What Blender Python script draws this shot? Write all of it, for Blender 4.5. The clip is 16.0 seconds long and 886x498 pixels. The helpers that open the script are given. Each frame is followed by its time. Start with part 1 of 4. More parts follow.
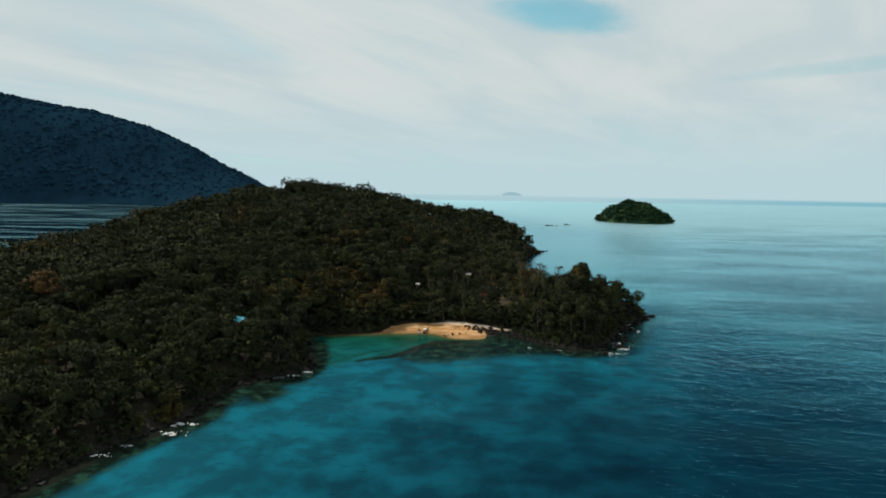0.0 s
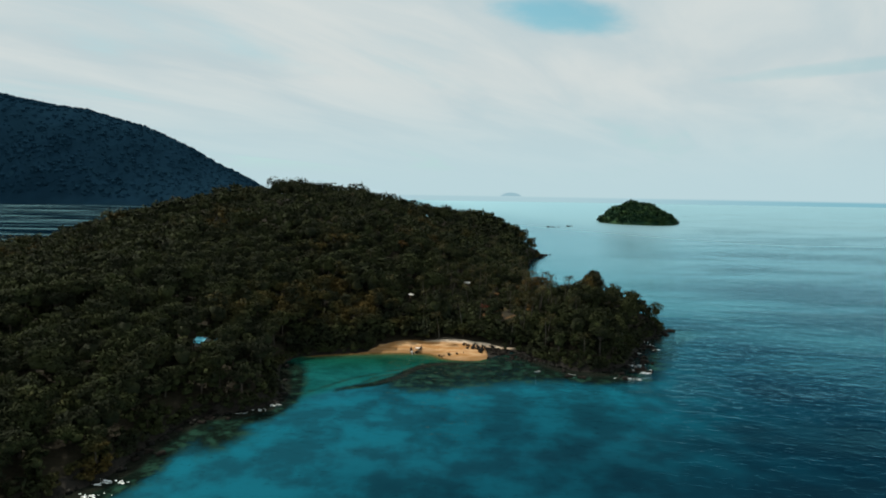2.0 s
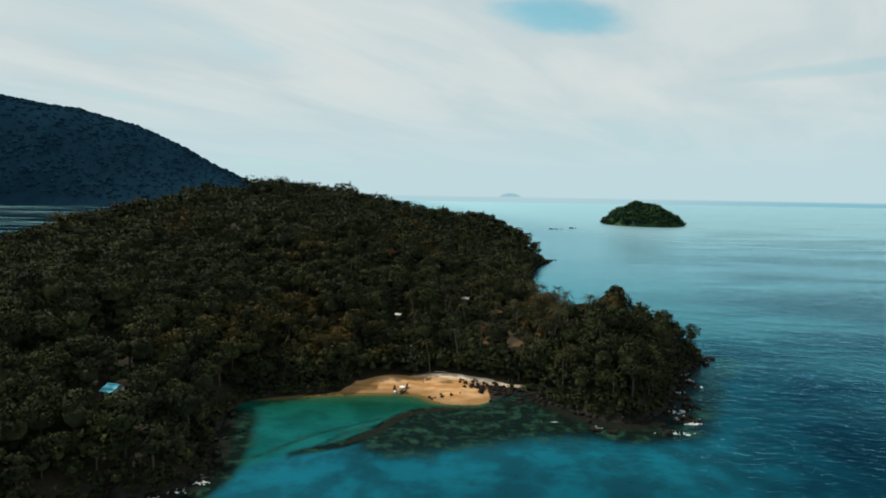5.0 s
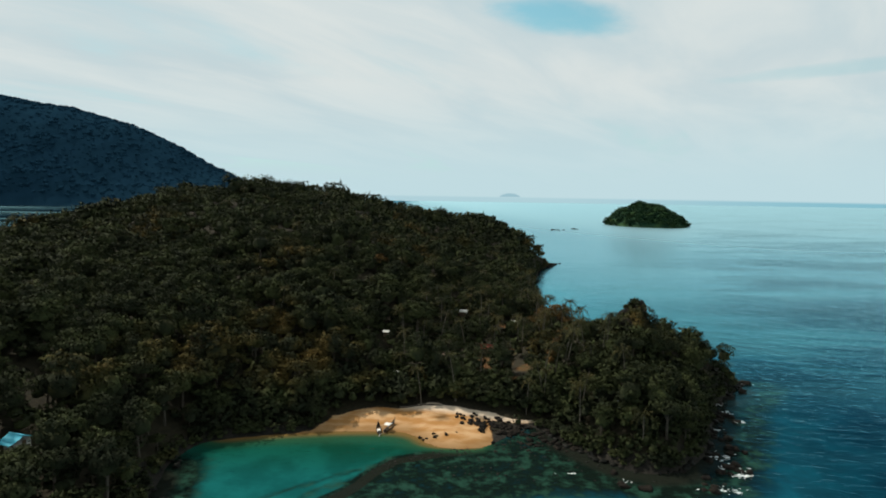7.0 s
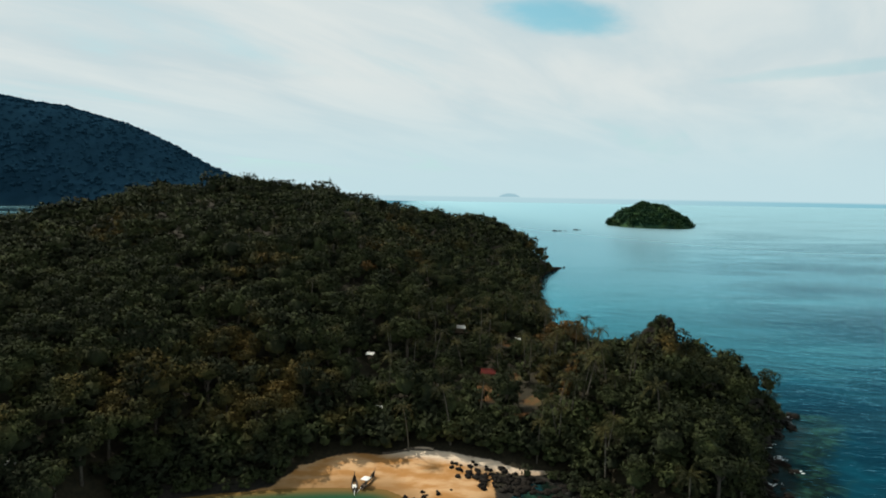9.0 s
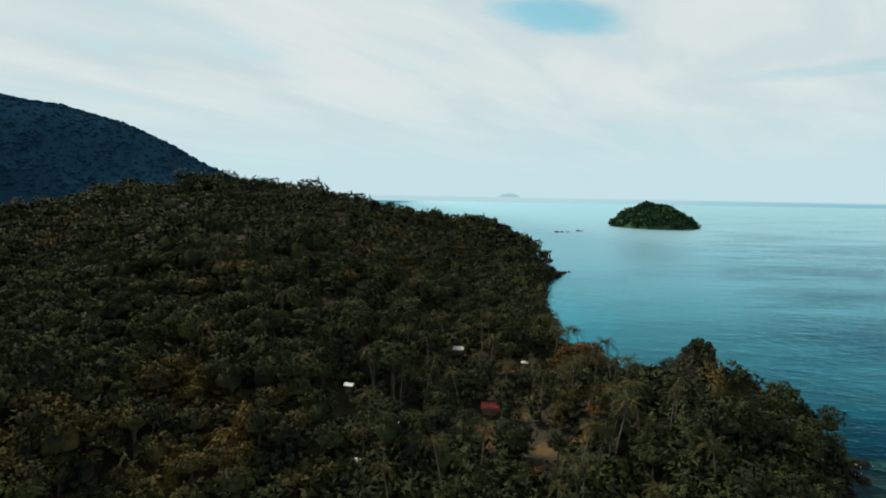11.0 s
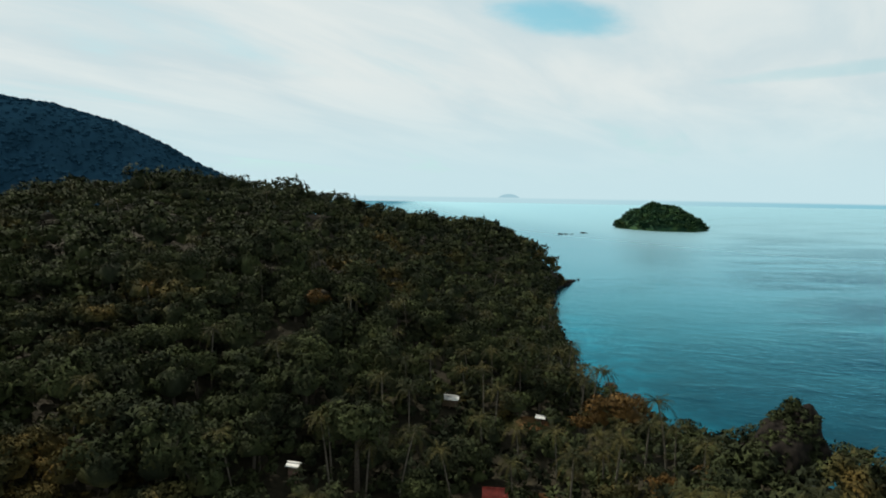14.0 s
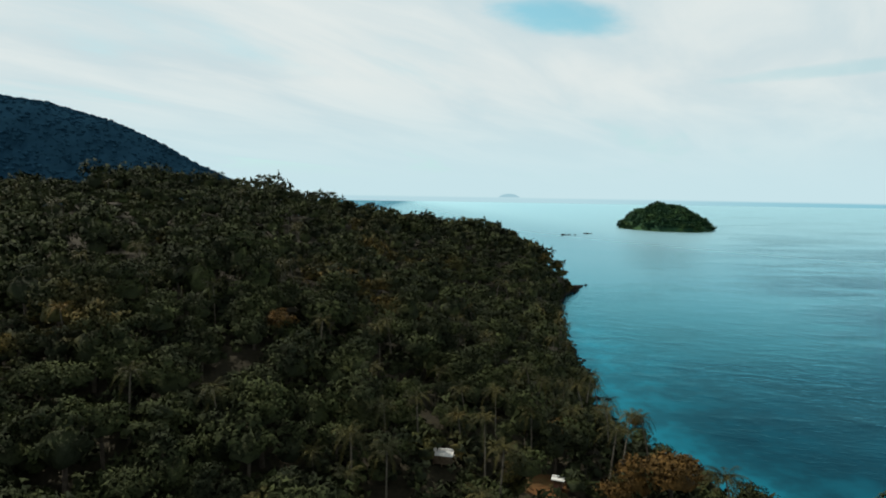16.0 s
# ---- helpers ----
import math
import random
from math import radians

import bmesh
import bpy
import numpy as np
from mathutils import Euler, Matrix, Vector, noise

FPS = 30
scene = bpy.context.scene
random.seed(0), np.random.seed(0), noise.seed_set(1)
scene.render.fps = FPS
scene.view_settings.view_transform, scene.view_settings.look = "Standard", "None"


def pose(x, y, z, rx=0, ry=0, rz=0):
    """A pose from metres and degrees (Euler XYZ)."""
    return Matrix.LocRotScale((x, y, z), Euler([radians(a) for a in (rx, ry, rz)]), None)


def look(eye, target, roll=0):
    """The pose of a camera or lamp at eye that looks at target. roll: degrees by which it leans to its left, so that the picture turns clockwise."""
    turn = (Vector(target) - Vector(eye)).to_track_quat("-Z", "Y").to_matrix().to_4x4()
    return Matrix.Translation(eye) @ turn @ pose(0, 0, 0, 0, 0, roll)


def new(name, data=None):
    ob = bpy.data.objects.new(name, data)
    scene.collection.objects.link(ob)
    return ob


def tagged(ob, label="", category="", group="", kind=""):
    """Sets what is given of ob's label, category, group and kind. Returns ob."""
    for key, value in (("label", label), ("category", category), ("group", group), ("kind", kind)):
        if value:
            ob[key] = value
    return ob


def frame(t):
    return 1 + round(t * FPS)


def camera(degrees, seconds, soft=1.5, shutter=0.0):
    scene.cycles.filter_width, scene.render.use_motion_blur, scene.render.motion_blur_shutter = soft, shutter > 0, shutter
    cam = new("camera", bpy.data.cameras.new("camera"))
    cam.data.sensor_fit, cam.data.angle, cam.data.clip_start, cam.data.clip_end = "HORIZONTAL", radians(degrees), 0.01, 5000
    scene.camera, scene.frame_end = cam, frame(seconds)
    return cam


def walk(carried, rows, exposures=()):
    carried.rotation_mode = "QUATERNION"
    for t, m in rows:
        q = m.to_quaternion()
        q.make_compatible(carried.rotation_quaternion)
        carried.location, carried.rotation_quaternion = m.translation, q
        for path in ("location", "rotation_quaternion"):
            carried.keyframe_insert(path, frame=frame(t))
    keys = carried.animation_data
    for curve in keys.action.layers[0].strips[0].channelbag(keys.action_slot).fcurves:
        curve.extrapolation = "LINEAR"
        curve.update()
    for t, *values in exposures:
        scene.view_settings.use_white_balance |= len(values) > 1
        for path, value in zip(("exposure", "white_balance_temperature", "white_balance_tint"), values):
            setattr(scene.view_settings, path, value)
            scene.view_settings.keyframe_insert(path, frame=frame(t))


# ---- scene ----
# A forested tropical headland with a small beach, seen from a drone that flies level towards it.

# ---- camera ----
cam = camera(73.7, 16.0, soft=1.9)
PATH = [                                    # seconds, eye, tilt down, lean, turn
    (0, 0.00, 0.00, 68.00, 5.517, -0.906, 0.130),
    (1, 0.92, 17.10, 68.00, 5.511, -0.919, 0.114),
    (2, 1.83, 34.11, 67.98, 5.463, -0.925, 0.102),
    (3, 2.74, 51.02, 67.92, 5.423, -0.924, 0.083),
    (4, 3.64, 67.83, 67.85, 5.405, -0.920, 0.058),
    (5.2, 4.72, 87.90, 67.73, 5.388, -0.906, 0.034),
    (6.5, 5.90, 109.51, 67.58, 5.381, -0.891, 0.007),
    (8, 7.26, 134.28, 67.37, 5.384, -0.905, -0.026),
    (9.2, 8.37, 153.99, 67.19, 5.383, -0.940, -0.051),
    (10.2, 9.30, 170.34, 67.03, 5.381, -0.959, -0.063),
    (11.3, 10.35, 188.26, 66.85, 5.382, -0.970, -0.076),
    (12.5, 11.51, 207.74, 66.65, 5.365, -0.982, -0.090),
    (14, 12.99, 232.00, 66.41, 5.324, -0.966, -0.092),
    (15, 14.01, 248.12, 66.25, 5.309, -0.927, -0.082),
    (16, 15.06, 264.20, 66.10, 5.344, -0.910, -0.070),
]
rows = [(t, pose(x, y, z, 90 - tilt, lean, turn)) for t, x, y, z, tilt, lean, turn in PATH]
walk(cam, rows, exposures=[(0.0, -0.10), (5.0, -0.04), (11.0, 0.08), (16.0, 0.12)])

# ---- world, sun ----
SUN_ELEVATION, SUN_AZIMUTH = 50.0, -50.0      # degrees; azimuth clockwise from +y


def link(tree, a, b):
    tree.links.new(a, b)


def node(tree, kind, **inputs):
    n = tree.nodes.new(kind)
    for key, value in inputs.items():
        name = key.replace("_", " ")
        if name in n.inputs:
            sock = n.inputs[name]
        else:
            sock = n.inputs[int(key[1:])]
        if isinstance(value, bpy.types.NodeSocket):
            tree.links.new(value, sock)
        else:
            sock.default_value = value
    return n


def math_node(tree, op, a, b=0.0, c=0.0):
    n = tree.nodes.new("ShaderNodeMath")
    n.operation = op
    for k, v in enumerate((a, b, c)):
        if isinstance(v, bpy.types.NodeSocket):
            tree.links.new(v, n.inputs[k])
        else:
            n.inputs[k].default_value = v
    return n.outputs[0]


def ramp(tree, value, lo, hi, a=0.0, b=1.0):
    n = tree.nodes.new("ShaderNodeMapRange")
    n.interpolation_type = "SMOOTHSTEP"
    tree.links.new(value, n.inputs[0])
    for k, v in zip((1, 2, 3, 4), (lo, hi, a, b)):
        n.inputs[k].default_value = v
    return n.outputs[0]


def mix(tree, fac, a, b):
    n = tree.nodes.new("ShaderNodeMix")
    n.data_type = "RGBA"
    for sock, v in ((n.inputs[0], fac), (n.inputs[6], a), (n.inputs[7], b)):
        if isinstance(v, bpy.types.NodeSocket):
            tree.links.new(v, sock)
        elif sock.type == "RGBA":
            sock.default_value = (*v[:3], 1)
        else:
            sock.default_value = v
    return n.outputs[2]


def drawn(tree, vec, shift, turn, stretch):
    """Coordinates drawn out along a direction."""
    n = node(tree, "ShaderNodeMapping", i0=vec, i1=shift, i2=(0, 0, radians(turn)), i3=stretch)
    n.vector_type = "TEXTURE"
    return n.outputs[0]


def build_world():
    w = bpy.data.worlds.new("sky")
    scene.world = w
    w.use_nodes = True
    nt = w.node_tree
    nt.nodes.clear()
    co = nt.nodes.new("ShaderNodeTexCoord").outputs["Generated"]
    sep = node(nt, "ShaderNodeSeparateXYZ", i0=co)
    x, y, z = sep.outputs
    zz = math_node(nt, "ADD", math_node(nt, "MAXIMUM", z, 0.0), 0.11)
    px, py = math_node(nt, "DIVIDE", x, zz), math_node(nt, "DIVIDE", y, zz)
    plane = node(nt, "ShaderNodeCombineXYZ", i0=px, i1=py).outputs[0]
    # thin high cloud, drawn out along the wind
    m1 = drawn(nt, plane, (0, 0, 0), 62, (1.9, 1.0, 1))
    soft = node(nt, "ShaderNodeTexNoise", i0=m1, Scale=0.8, Detail=6.0, Roughness=0.5, Distortion=0.5).outputs[0]
    m2 = drawn(nt, plane, (3.1, 0.4, 0), 54, (2.5, 0.9, 1))
    wisp = node(nt, "ShaderNodeTexNoise", i0=m2, Scale=1.5, Detail=7.0, Roughness=0.55, Distortion=0.5).outputs[0]
    cover = math_node(nt, "ADD", math_node(nt, "MULTIPLY", soft, 0.65), math_node(nt, "MULTIPLY", wisp, 0.35))
    cover = ramp(nt, cover, 0.22, 0.46, 0.62, 1.0)
    # one open gap in the cloud
    ax, ay = math_node(nt, "SUBTRACT", px, 0.47), math_node(nt, "SUBTRACT", py, 2.455)
    along = math_node(nt, "ADD", math_node(nt, "MULTIPLY", ax, 0.94), math_node(nt, "MULTIPLY", ay, 0.34))
    over = math_node(nt, "SUBTRACT", math_node(nt, "MULTIPLY", ay, 0.94), math_node(nt, "MULTIPLY", ax, 0.34))
    gx = math_node(nt, "MULTIPLY", along, 3.6)
    gy = math_node(nt, "MULTIPLY", over, 6.0)
    r2 = math_node(nt, "ADD", math_node(nt, "MULTIPLY", gx, gx), math_node(nt, "MULTIPLY", gy, gy))
    r2 = math_node(nt, "ADD", r2, math_node(nt, "MULTIPLY", math_node(nt, "SUBTRACT", wisp, 0.5), 1.2))
    torn = node(nt, "ShaderNodeTexNoise", i0=plane, Scale=4.5, Detail=6.0, Roughness=0.6).outputs[0]
    r2 = math_node(nt, "ADD", r2, math_node(nt, "MULTIPLY", math_node(nt, "SUBTRACT", torn, 0.5), 1.8))
    gap = ramp(nt, r2, -0.2, 1.7, 0.78, 0.0)
    bx = math_node(nt, "MULTIPLY", math_node(nt, "SUBTRACT", px, 1.95), 2.2)
    by = math_node(nt, "MULTIPLY", math_node(nt, "ADD", math_node(nt, "SUBTRACT", py, 2.84), math_node(nt, "MULTIPLY", math_node(nt, "SUBTRACT", px, 1.9), 0.7)), 7.0)
    b2 = math_node(nt, "ADD", math_node(nt, "ADD", math_node(nt, "MULTIPLY", bx, bx), math_node(nt, "MULTIPLY", by, by)), math_node(nt, "MULTIPLY", math_node(nt, "SUBTRACT", torn, 0.5), 2.0))
    gap = math_node(nt, "MAXIMUM", gap, ramp(nt, b2, 0.0, 1.8, 0.26, 0.0))
    cover = math_node(nt, "SUBTRACT", cover, gap)
    cover = math_node(nt, "MAXIMUM", cover, 0.0)
    tone = ramp(nt, wisp, 0.3, 0.7)
    cloud = mix(nt, tone, (0.55, 0.66, 0.69), (0.70, 0.755, 0.745))
    low = ramp(nt, z, 0.0, 0.20)
    cloud = mix(nt, low, (0.53, 0.705, 0.75), cloud)
    # distant sea beyond the sheet of water, and a far isle, painted into the sky in haze colours
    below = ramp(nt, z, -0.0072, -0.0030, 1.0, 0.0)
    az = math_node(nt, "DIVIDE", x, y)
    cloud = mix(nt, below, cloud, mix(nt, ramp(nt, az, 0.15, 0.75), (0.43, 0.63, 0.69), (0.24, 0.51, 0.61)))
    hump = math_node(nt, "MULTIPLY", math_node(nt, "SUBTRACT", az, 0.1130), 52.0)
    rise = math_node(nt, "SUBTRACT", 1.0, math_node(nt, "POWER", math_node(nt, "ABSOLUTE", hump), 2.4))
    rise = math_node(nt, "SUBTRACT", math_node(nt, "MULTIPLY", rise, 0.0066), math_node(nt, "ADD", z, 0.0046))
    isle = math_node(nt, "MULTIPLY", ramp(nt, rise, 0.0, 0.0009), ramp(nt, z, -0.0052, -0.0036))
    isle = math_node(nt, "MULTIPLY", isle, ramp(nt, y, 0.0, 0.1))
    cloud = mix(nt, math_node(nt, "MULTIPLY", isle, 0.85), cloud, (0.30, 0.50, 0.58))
    cover = math_node(nt, "MAXIMUM", cover, ramp(nt, z, 0.02, 0.16, 1.0, 0.0))
    sky = nt.nodes.new("ShaderNodeTexSky")
    sky.sky_type, sky.sun_disc = "NISHITA", False
    sky.sun_elevation, sky.sun_rotation = radians(SUN_ELEVATION), radians(SUN_AZIMUTH)
    tint = nt.nodes.new("ShaderNodeVectorMath")
    tint.operation = "MULTIPLY"
    link(nt, sky.outputs[0], tint.inputs[0])
    tint.inputs[1].default_value = (0.70, 1.40, 1.18)
    b1 = node(nt, "ShaderNodeBackground", Color=tint.outputs[0], Strength=0.10)
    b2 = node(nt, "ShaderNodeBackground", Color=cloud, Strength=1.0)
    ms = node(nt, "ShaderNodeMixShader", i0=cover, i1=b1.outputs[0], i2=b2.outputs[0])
    out = nt.nodes.new("ShaderNodeOutputWorld")
    link(nt, ms.outputs[0], out.inputs[0])


build_world()
sun = new("sun", bpy.data.lights.new("sun", "SUN"))
sun.data.energy, sun.data.angle, sun.data.color = 5.0, radians(0.6), (1.0, 0.93, 0.80)
az, el = radians(SUN_AZIMUTH), radians(SUN_ELEVATION)
sun_way = Vector((math.sin(az) * math.cos(el), math.cos(az) * math.cos(el), math.sin(el)))
sun.matrix_world = look((-300, 400, 600), Vector((-300, 400, 600)) - sun_way)


# ---- materials ----
def material(name, rough=0.8, spec=0.3):
    m = bpy.data.materials.new(name)
    m.use_nodes = True
    nt = m.node_tree
    b = nt.nodes["Principled BSDF"]
    b.inputs["Roughness"].default_value = rough
    b.inputs["Specular IOR Level"].default_value = spec
    return m, nt, b


def place(nt):
    return nt.nodes.new("ShaderNodeNewGeometry").outputs["Position"]


def noise_at(nt, scale, detail=4.0, rough=0.55, vec=None, stretch=None, turn=0.0):
    v = vec or place(nt)
    if stretch:
        v = node(nt, "ShaderNodeMapping", i0=v, i2=(0, 0, turn), i3=stretch).outputs[0]
    return node(nt, "ShaderNodeTexNoise", i0=v, Scale=scale, Detail=detail, Roughness=rough).outputs[0]


def bump(nt, b, height, strength=0.4, distance=0.1):
    n = node(nt, "ShaderNodeBump", Strength=strength, Distance=distance, Height=height)
    link(nt, n.outputs[0], b.inputs["Normal"])


def foliage_material(name, dark, mid, warm, cell=0.11, rough=0.62, spec=0.012):
    m, nt, b = material(name, rough, spec)
    tree_tone = ramp(nt, noise_at(nt, cell, 2.0, 0.6), 0.35, 0.68)
    patch = ramp(nt, noise_at(nt, 0.022, 3.0), 0.555, 0.69)
    grain = ramp(nt, noise_at(nt, 1.6, 2.0), 0.3, 0.7)
    c = mix(nt, tree_tone, dark, mid)
    c = mix(nt, math_node(nt, "MULTIPLY", patch, tree_tone), c, warm)
    c = mix(nt, math_node(nt, "MULTIPLY", grain, 0.5), c, [v * 0.65 for v in dark])
    link(nt, c, b.inputs["Base Color"])
    bump(nt, b, noise_at(nt, 1.3, 3.0, 0.7), 0.55, 0.6)
    return m


def plain_material(name, a, c, rough=0.8, scale=1.5, spec=0.3, relief=0.3, metal=0.0):
    m, nt, b = material(name, rough, spec)
    n1 = ramp(nt, noise_at(nt, scale, 5.0), 0.3, 0.7)
    n2 = noise_at(nt, scale * 7, 3.0)
    col = mix(nt, n1, a, c)
    col = mix(nt, ramp(nt, n2, 0.5, 0.75, 0.0, 0.4), col, [v * 0.55 for v in a])
    link(nt, col, b.inputs["Base Color"])
    b.inputs["Metallic"].default_value = metal
    if relief:
        bump(nt, b, n2, relief, 0.05)
    return m


LEAF = foliage_material("forest_leaf", (0.018, 0.022, 0.013), (0.042, 0.051, 0.020), (0.092, 0.060, 0.017))
PALM_LEAF = foliage_material("palm_leaf", (0.017, 0.019, 0.008), (0.066, 0.058, 0.019), (0.115, 0.066, 0.015), 0.2, 0.5, 0.03)
DRY_LEAF = foliage_material("dry_leaf", (0.050, 0.031, 0.011), (0.105, 0.060, 0.018), (0.12, 0.060, 0.016), 0.3, 0.6, 0.03)
ISLE_LEAF = foliage_material("islet_leaf", (0.012, 0.034, 0.020), (0.036, 0.074, 0.028), (0.050, 0.076, 0.024), 0.06)
# the mountain's leaf colour has the blue of distance haze painted in
HAZY_LEAF = foliage_material("mountain_leaf_haze", (0.008, 0.026, 0.044), (0.010, 0.032, 0.055), (0.011, 0.034, 0.053), 0.012, 0.9, 0.0)
BARK = plain_material("bark", (0.045, 0.036, 0.027), (0.075, 0.062, 0.048), 0.9, 2.0)
PALM_BARK = plain_material("palm_bark", (0.060, 0.052, 0.040), (0.12, 0.105, 0.08), 0.9, 3.0)
ROCK = plain_material("shore_rock", (0.006, 0.0055, 0.005), (0.018, 0.015, 0.012), 0.8, 0.8, 0.04, 0.8)
WET_ROCK = plain_material("wet_rock", (0.004, 0.0045, 0.004), (0.011, 0.011, 0.009), 0.6, 0.8, 0.06, 0.8)
FOAM = plain_material("foam", (0.80, 0.82, 0.82), (0.62, 0.68, 0.70), 0.6, 1.2, 0.3, 0.0)


def terrain_material():
    m, nt, b = material("headland_soil", 0.95, 0.15)
    at = [node(nt, "ShaderNodeAttribute") for _ in range(3)]
    for a, name in zip(at, ("sand", "rock", "bare")):
        a.attribute_name = name
    n1, n2 = noise_at(nt, 0.12, 5.0), noise_at(nt, 1.1, 5.0, 0.65)
    fl = mix(nt, ramp(nt, n2, 0.3, 0.7), (0.012, 0.011, 0.007), (0.026, 0.022, 0.012))
    bare = mix(nt, ramp(nt, n1, 0.46, 0.68), (0.082, 0.037, 0.012), (0.030, 0.032, 0.012))
    bare = mix(nt, ramp(nt, n2, 0.4, 0.75, 0.0, 0.5), bare, (0.036, 0.030, 0.011))
    sand = mix(nt, ramp(nt, noise_at(nt, 0.16, 4.0, 0.5, None, (1.0, 2.2, 1.0)), 0.36, 0.62), (0.29, 0.140, 0.044), (0.41, 0.255, 0.130))
    sand = mix(nt, ramp(nt, n2, 0.52, 0.8, 0.0, 0.35), sand, (0.16, 0.082, 0.034))
    sx, sy, z = node(nt, "ShaderNodeSeparateXYZ", i0=place(nt)).outputs
    # bleached coral sand above the rocks
    coral = math_node(nt, "ADD", math_node(nt, "ADD", sy, math_node(nt, "MULTIPLY", sx, 0.25)), math_node(nt, "MULTIPLY", n2, 2.0))
    sand = mix(nt, ramp(nt, coral, 291.5, 295.0), sand, (0.50, 0.40, 0.30))
    wet = ramp(nt, math_node(nt, "ADD", z, math_node(nt, "MULTIPLY", n1, 0.5)), 0.35, 1.2, 0.75, 0.0)
    sand = mix(nt, wet, sand, (0.17, 0.092, 0.034))
    rock = mix(nt, ramp(nt, n2, 0.3, 0.7), (0.008, 0.008, 0.007), (0.022, 0.019, 0.015))
    edge = math_node(nt, "MULTIPLY", math_node(nt, "SUBTRACT", n2, 0.5), 0.5)
    c = mix(nt, ramp(nt, math_node(nt, "ADD", at[2].outputs["Fac"], edge), 0.4, 0.6), fl, bare)
    c = mix(nt, ramp(nt, math_node(nt, "ADD", at[1].outputs["Fac"], edge), 0.4, 0.6), c, rock)
    c = mix(nt, ramp(nt, math_node(nt, "ADD", at[0].outputs["Fac"], edge), 0.42, 0.58), c, sand)
    link(nt, c, b.inputs["Base Color"])
    bump(nt, b, n2, 0.5, 0.25)
    return m


def water_material():
    m, nt, b = material("sea_water", 0.12, 0.3)
    nt.nodes.remove(b)
    at = [node(nt, "ShaderNodeAttribute") for _ in range(4)]
    for a, name in zip(at, ("shoal", "lagoon", "reef", "edge")):
        a.attribute_name = name
    shoal, lagoon, reef, edge = [a.outputs["Fac"] for a in at]
    p = place(nt)
    n1 = noise_at(nt, 0.035, 4.0)
    n2 = noise_at(nt, 0.20, 6.0, 0.68)
    n3 = noise_at(nt, 0.07, 5.0, 0.6)
    wob = math_node(nt, "MULTIPLY", math_node(nt, "SUBTRACT", n2, 0.5), 0.45)
    shoal = math_node(nt, "ADD", shoal, math_node(nt, "MULTIPLY", math_node(nt, "SUBTRACT", n1, 0.5), 0.5))
    lagoon = math_node(nt, "ADD", lagoon, math_node(nt, "MULTIPLY", math_node(nt, "SUBTRACT", n3, 0.5), 0.5))
    reef = math_node(nt, "ADD", reef, wob)
    deep = mix(nt, ramp(nt, n1, 0.35, 0.65), (0.0013, 0.009, 0.018), (0.0014, 0.016, 0.030))
    c = mix(nt, ramp(nt, shoal, 0.05, 1.0), deep, mix(nt, ramp(nt, n3, 0.4, 0.62), (0.006, 0.058, 0.084), (0.006, 0.098, 0.142)))
    near = ramp(nt, node(nt, "ShaderNodeSeparateXYZ", i0=p).outputs[1], 246.0, 271.0)
    pool = mix(nt, near, mix(nt, ramp(nt, n3, 0.38, 0.62), (0.006, 0.084, 0.082), (0.004, 0.058, 0.056)), mix(nt, ramp(nt, n3, 0.38, 0.62), (0.004, 0.056, 0.038), (0.003, 0.036, 0.022)))
    c = mix(nt, ramp(nt, lagoon, 0.2, 0.8), c, pool)
    mott = mix(nt, ramp(nt, n2, 0.46, 0.64), (0.004, 0.008, 0.006), (0.013, 0.040, 0.028))
    # this mask also carries shore shade and wave lines painted as bottom colour
    c = mix(nt, ramp(nt, reef, 0.16, 0.52), c, mott)
    c = mix(nt, ramp(nt, reef, 0.70, 0.85), c, (0.010, 0.012, 0.009))
    c = mix(nt, ramp(nt, edge, 0.12, 0.7), c, (0.016, 0.056, 0.028))
    c = mix(nt, ramp(nt, edge, 0.55, 1.0), c, (0.13, 0.078, 0.026))
    # swell, chop and ripples
    s1 = node(nt, "ShaderNodeTexNoise", i0=drawn(nt, p, (0, 0, 0), -14, (2.4, 1, 1)), Scale=0.06, Detail=2.0, Roughness=0.5).outputs[0]
    s2 = node(nt, "ShaderNodeTexNoise", i0=drawn(nt, p, (0, 0, 0), -9, (2.0, 1, 1)), Scale=0.24, Detail=4.0, Roughness=0.6).outputs[0]
    s3 = noise_at(nt, 1.3, 3.0, 0.6, p, (0.7, 1.0, 1.0))
    h = math_node(nt, "ADD", math_node(nt, "MULTIPLY", s1, 1.1), math_node(nt, "MULTIPLY", s2, 0.7))
    h = math_node(nt, "ADD", h, math_node(nt, "MULTIPLY", s3, 0.50))
    # calmer in the lee of the headland, wind streaks elsewhere
    sx, sy, _ = node(nt, "ShaderNodeSeparateXYZ", i0=p).outputs
    lee = ramp(nt, math_node(nt, "SUBTRACT", sx, math_node(nt, "MULTIPLY", sy, 0.30)), -20.0, 190.0, 0.25, 1.0)
    lee = math_node(nt, "MAXIMUM", lee, ramp(nt, sy, 320.0, 420.0, 0.9, 0.0))
    lee = math_node(nt, "MULTIPLY", lee, ramp(nt, sx, -260.0, -130.0, 0.10, 1.0))
    streak = noise_at(nt, 0.012, 4.0, 0.6, p, (0.35, 1.0, 1.0))
    lee = math_node(nt, "MULTIPLY", lee, ramp(nt, streak, 0.35, 0.65, 0.45, 1.25))
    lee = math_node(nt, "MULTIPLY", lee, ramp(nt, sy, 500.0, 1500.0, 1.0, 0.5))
    n5 = node(nt, "ShaderNodeTexNoise", i0=drawn(nt, p, (40, 10, 0), -16, (1.9, 1, 1)), Scale=0.12, Detail=3.0, Roughness=0.5).outputs[0]
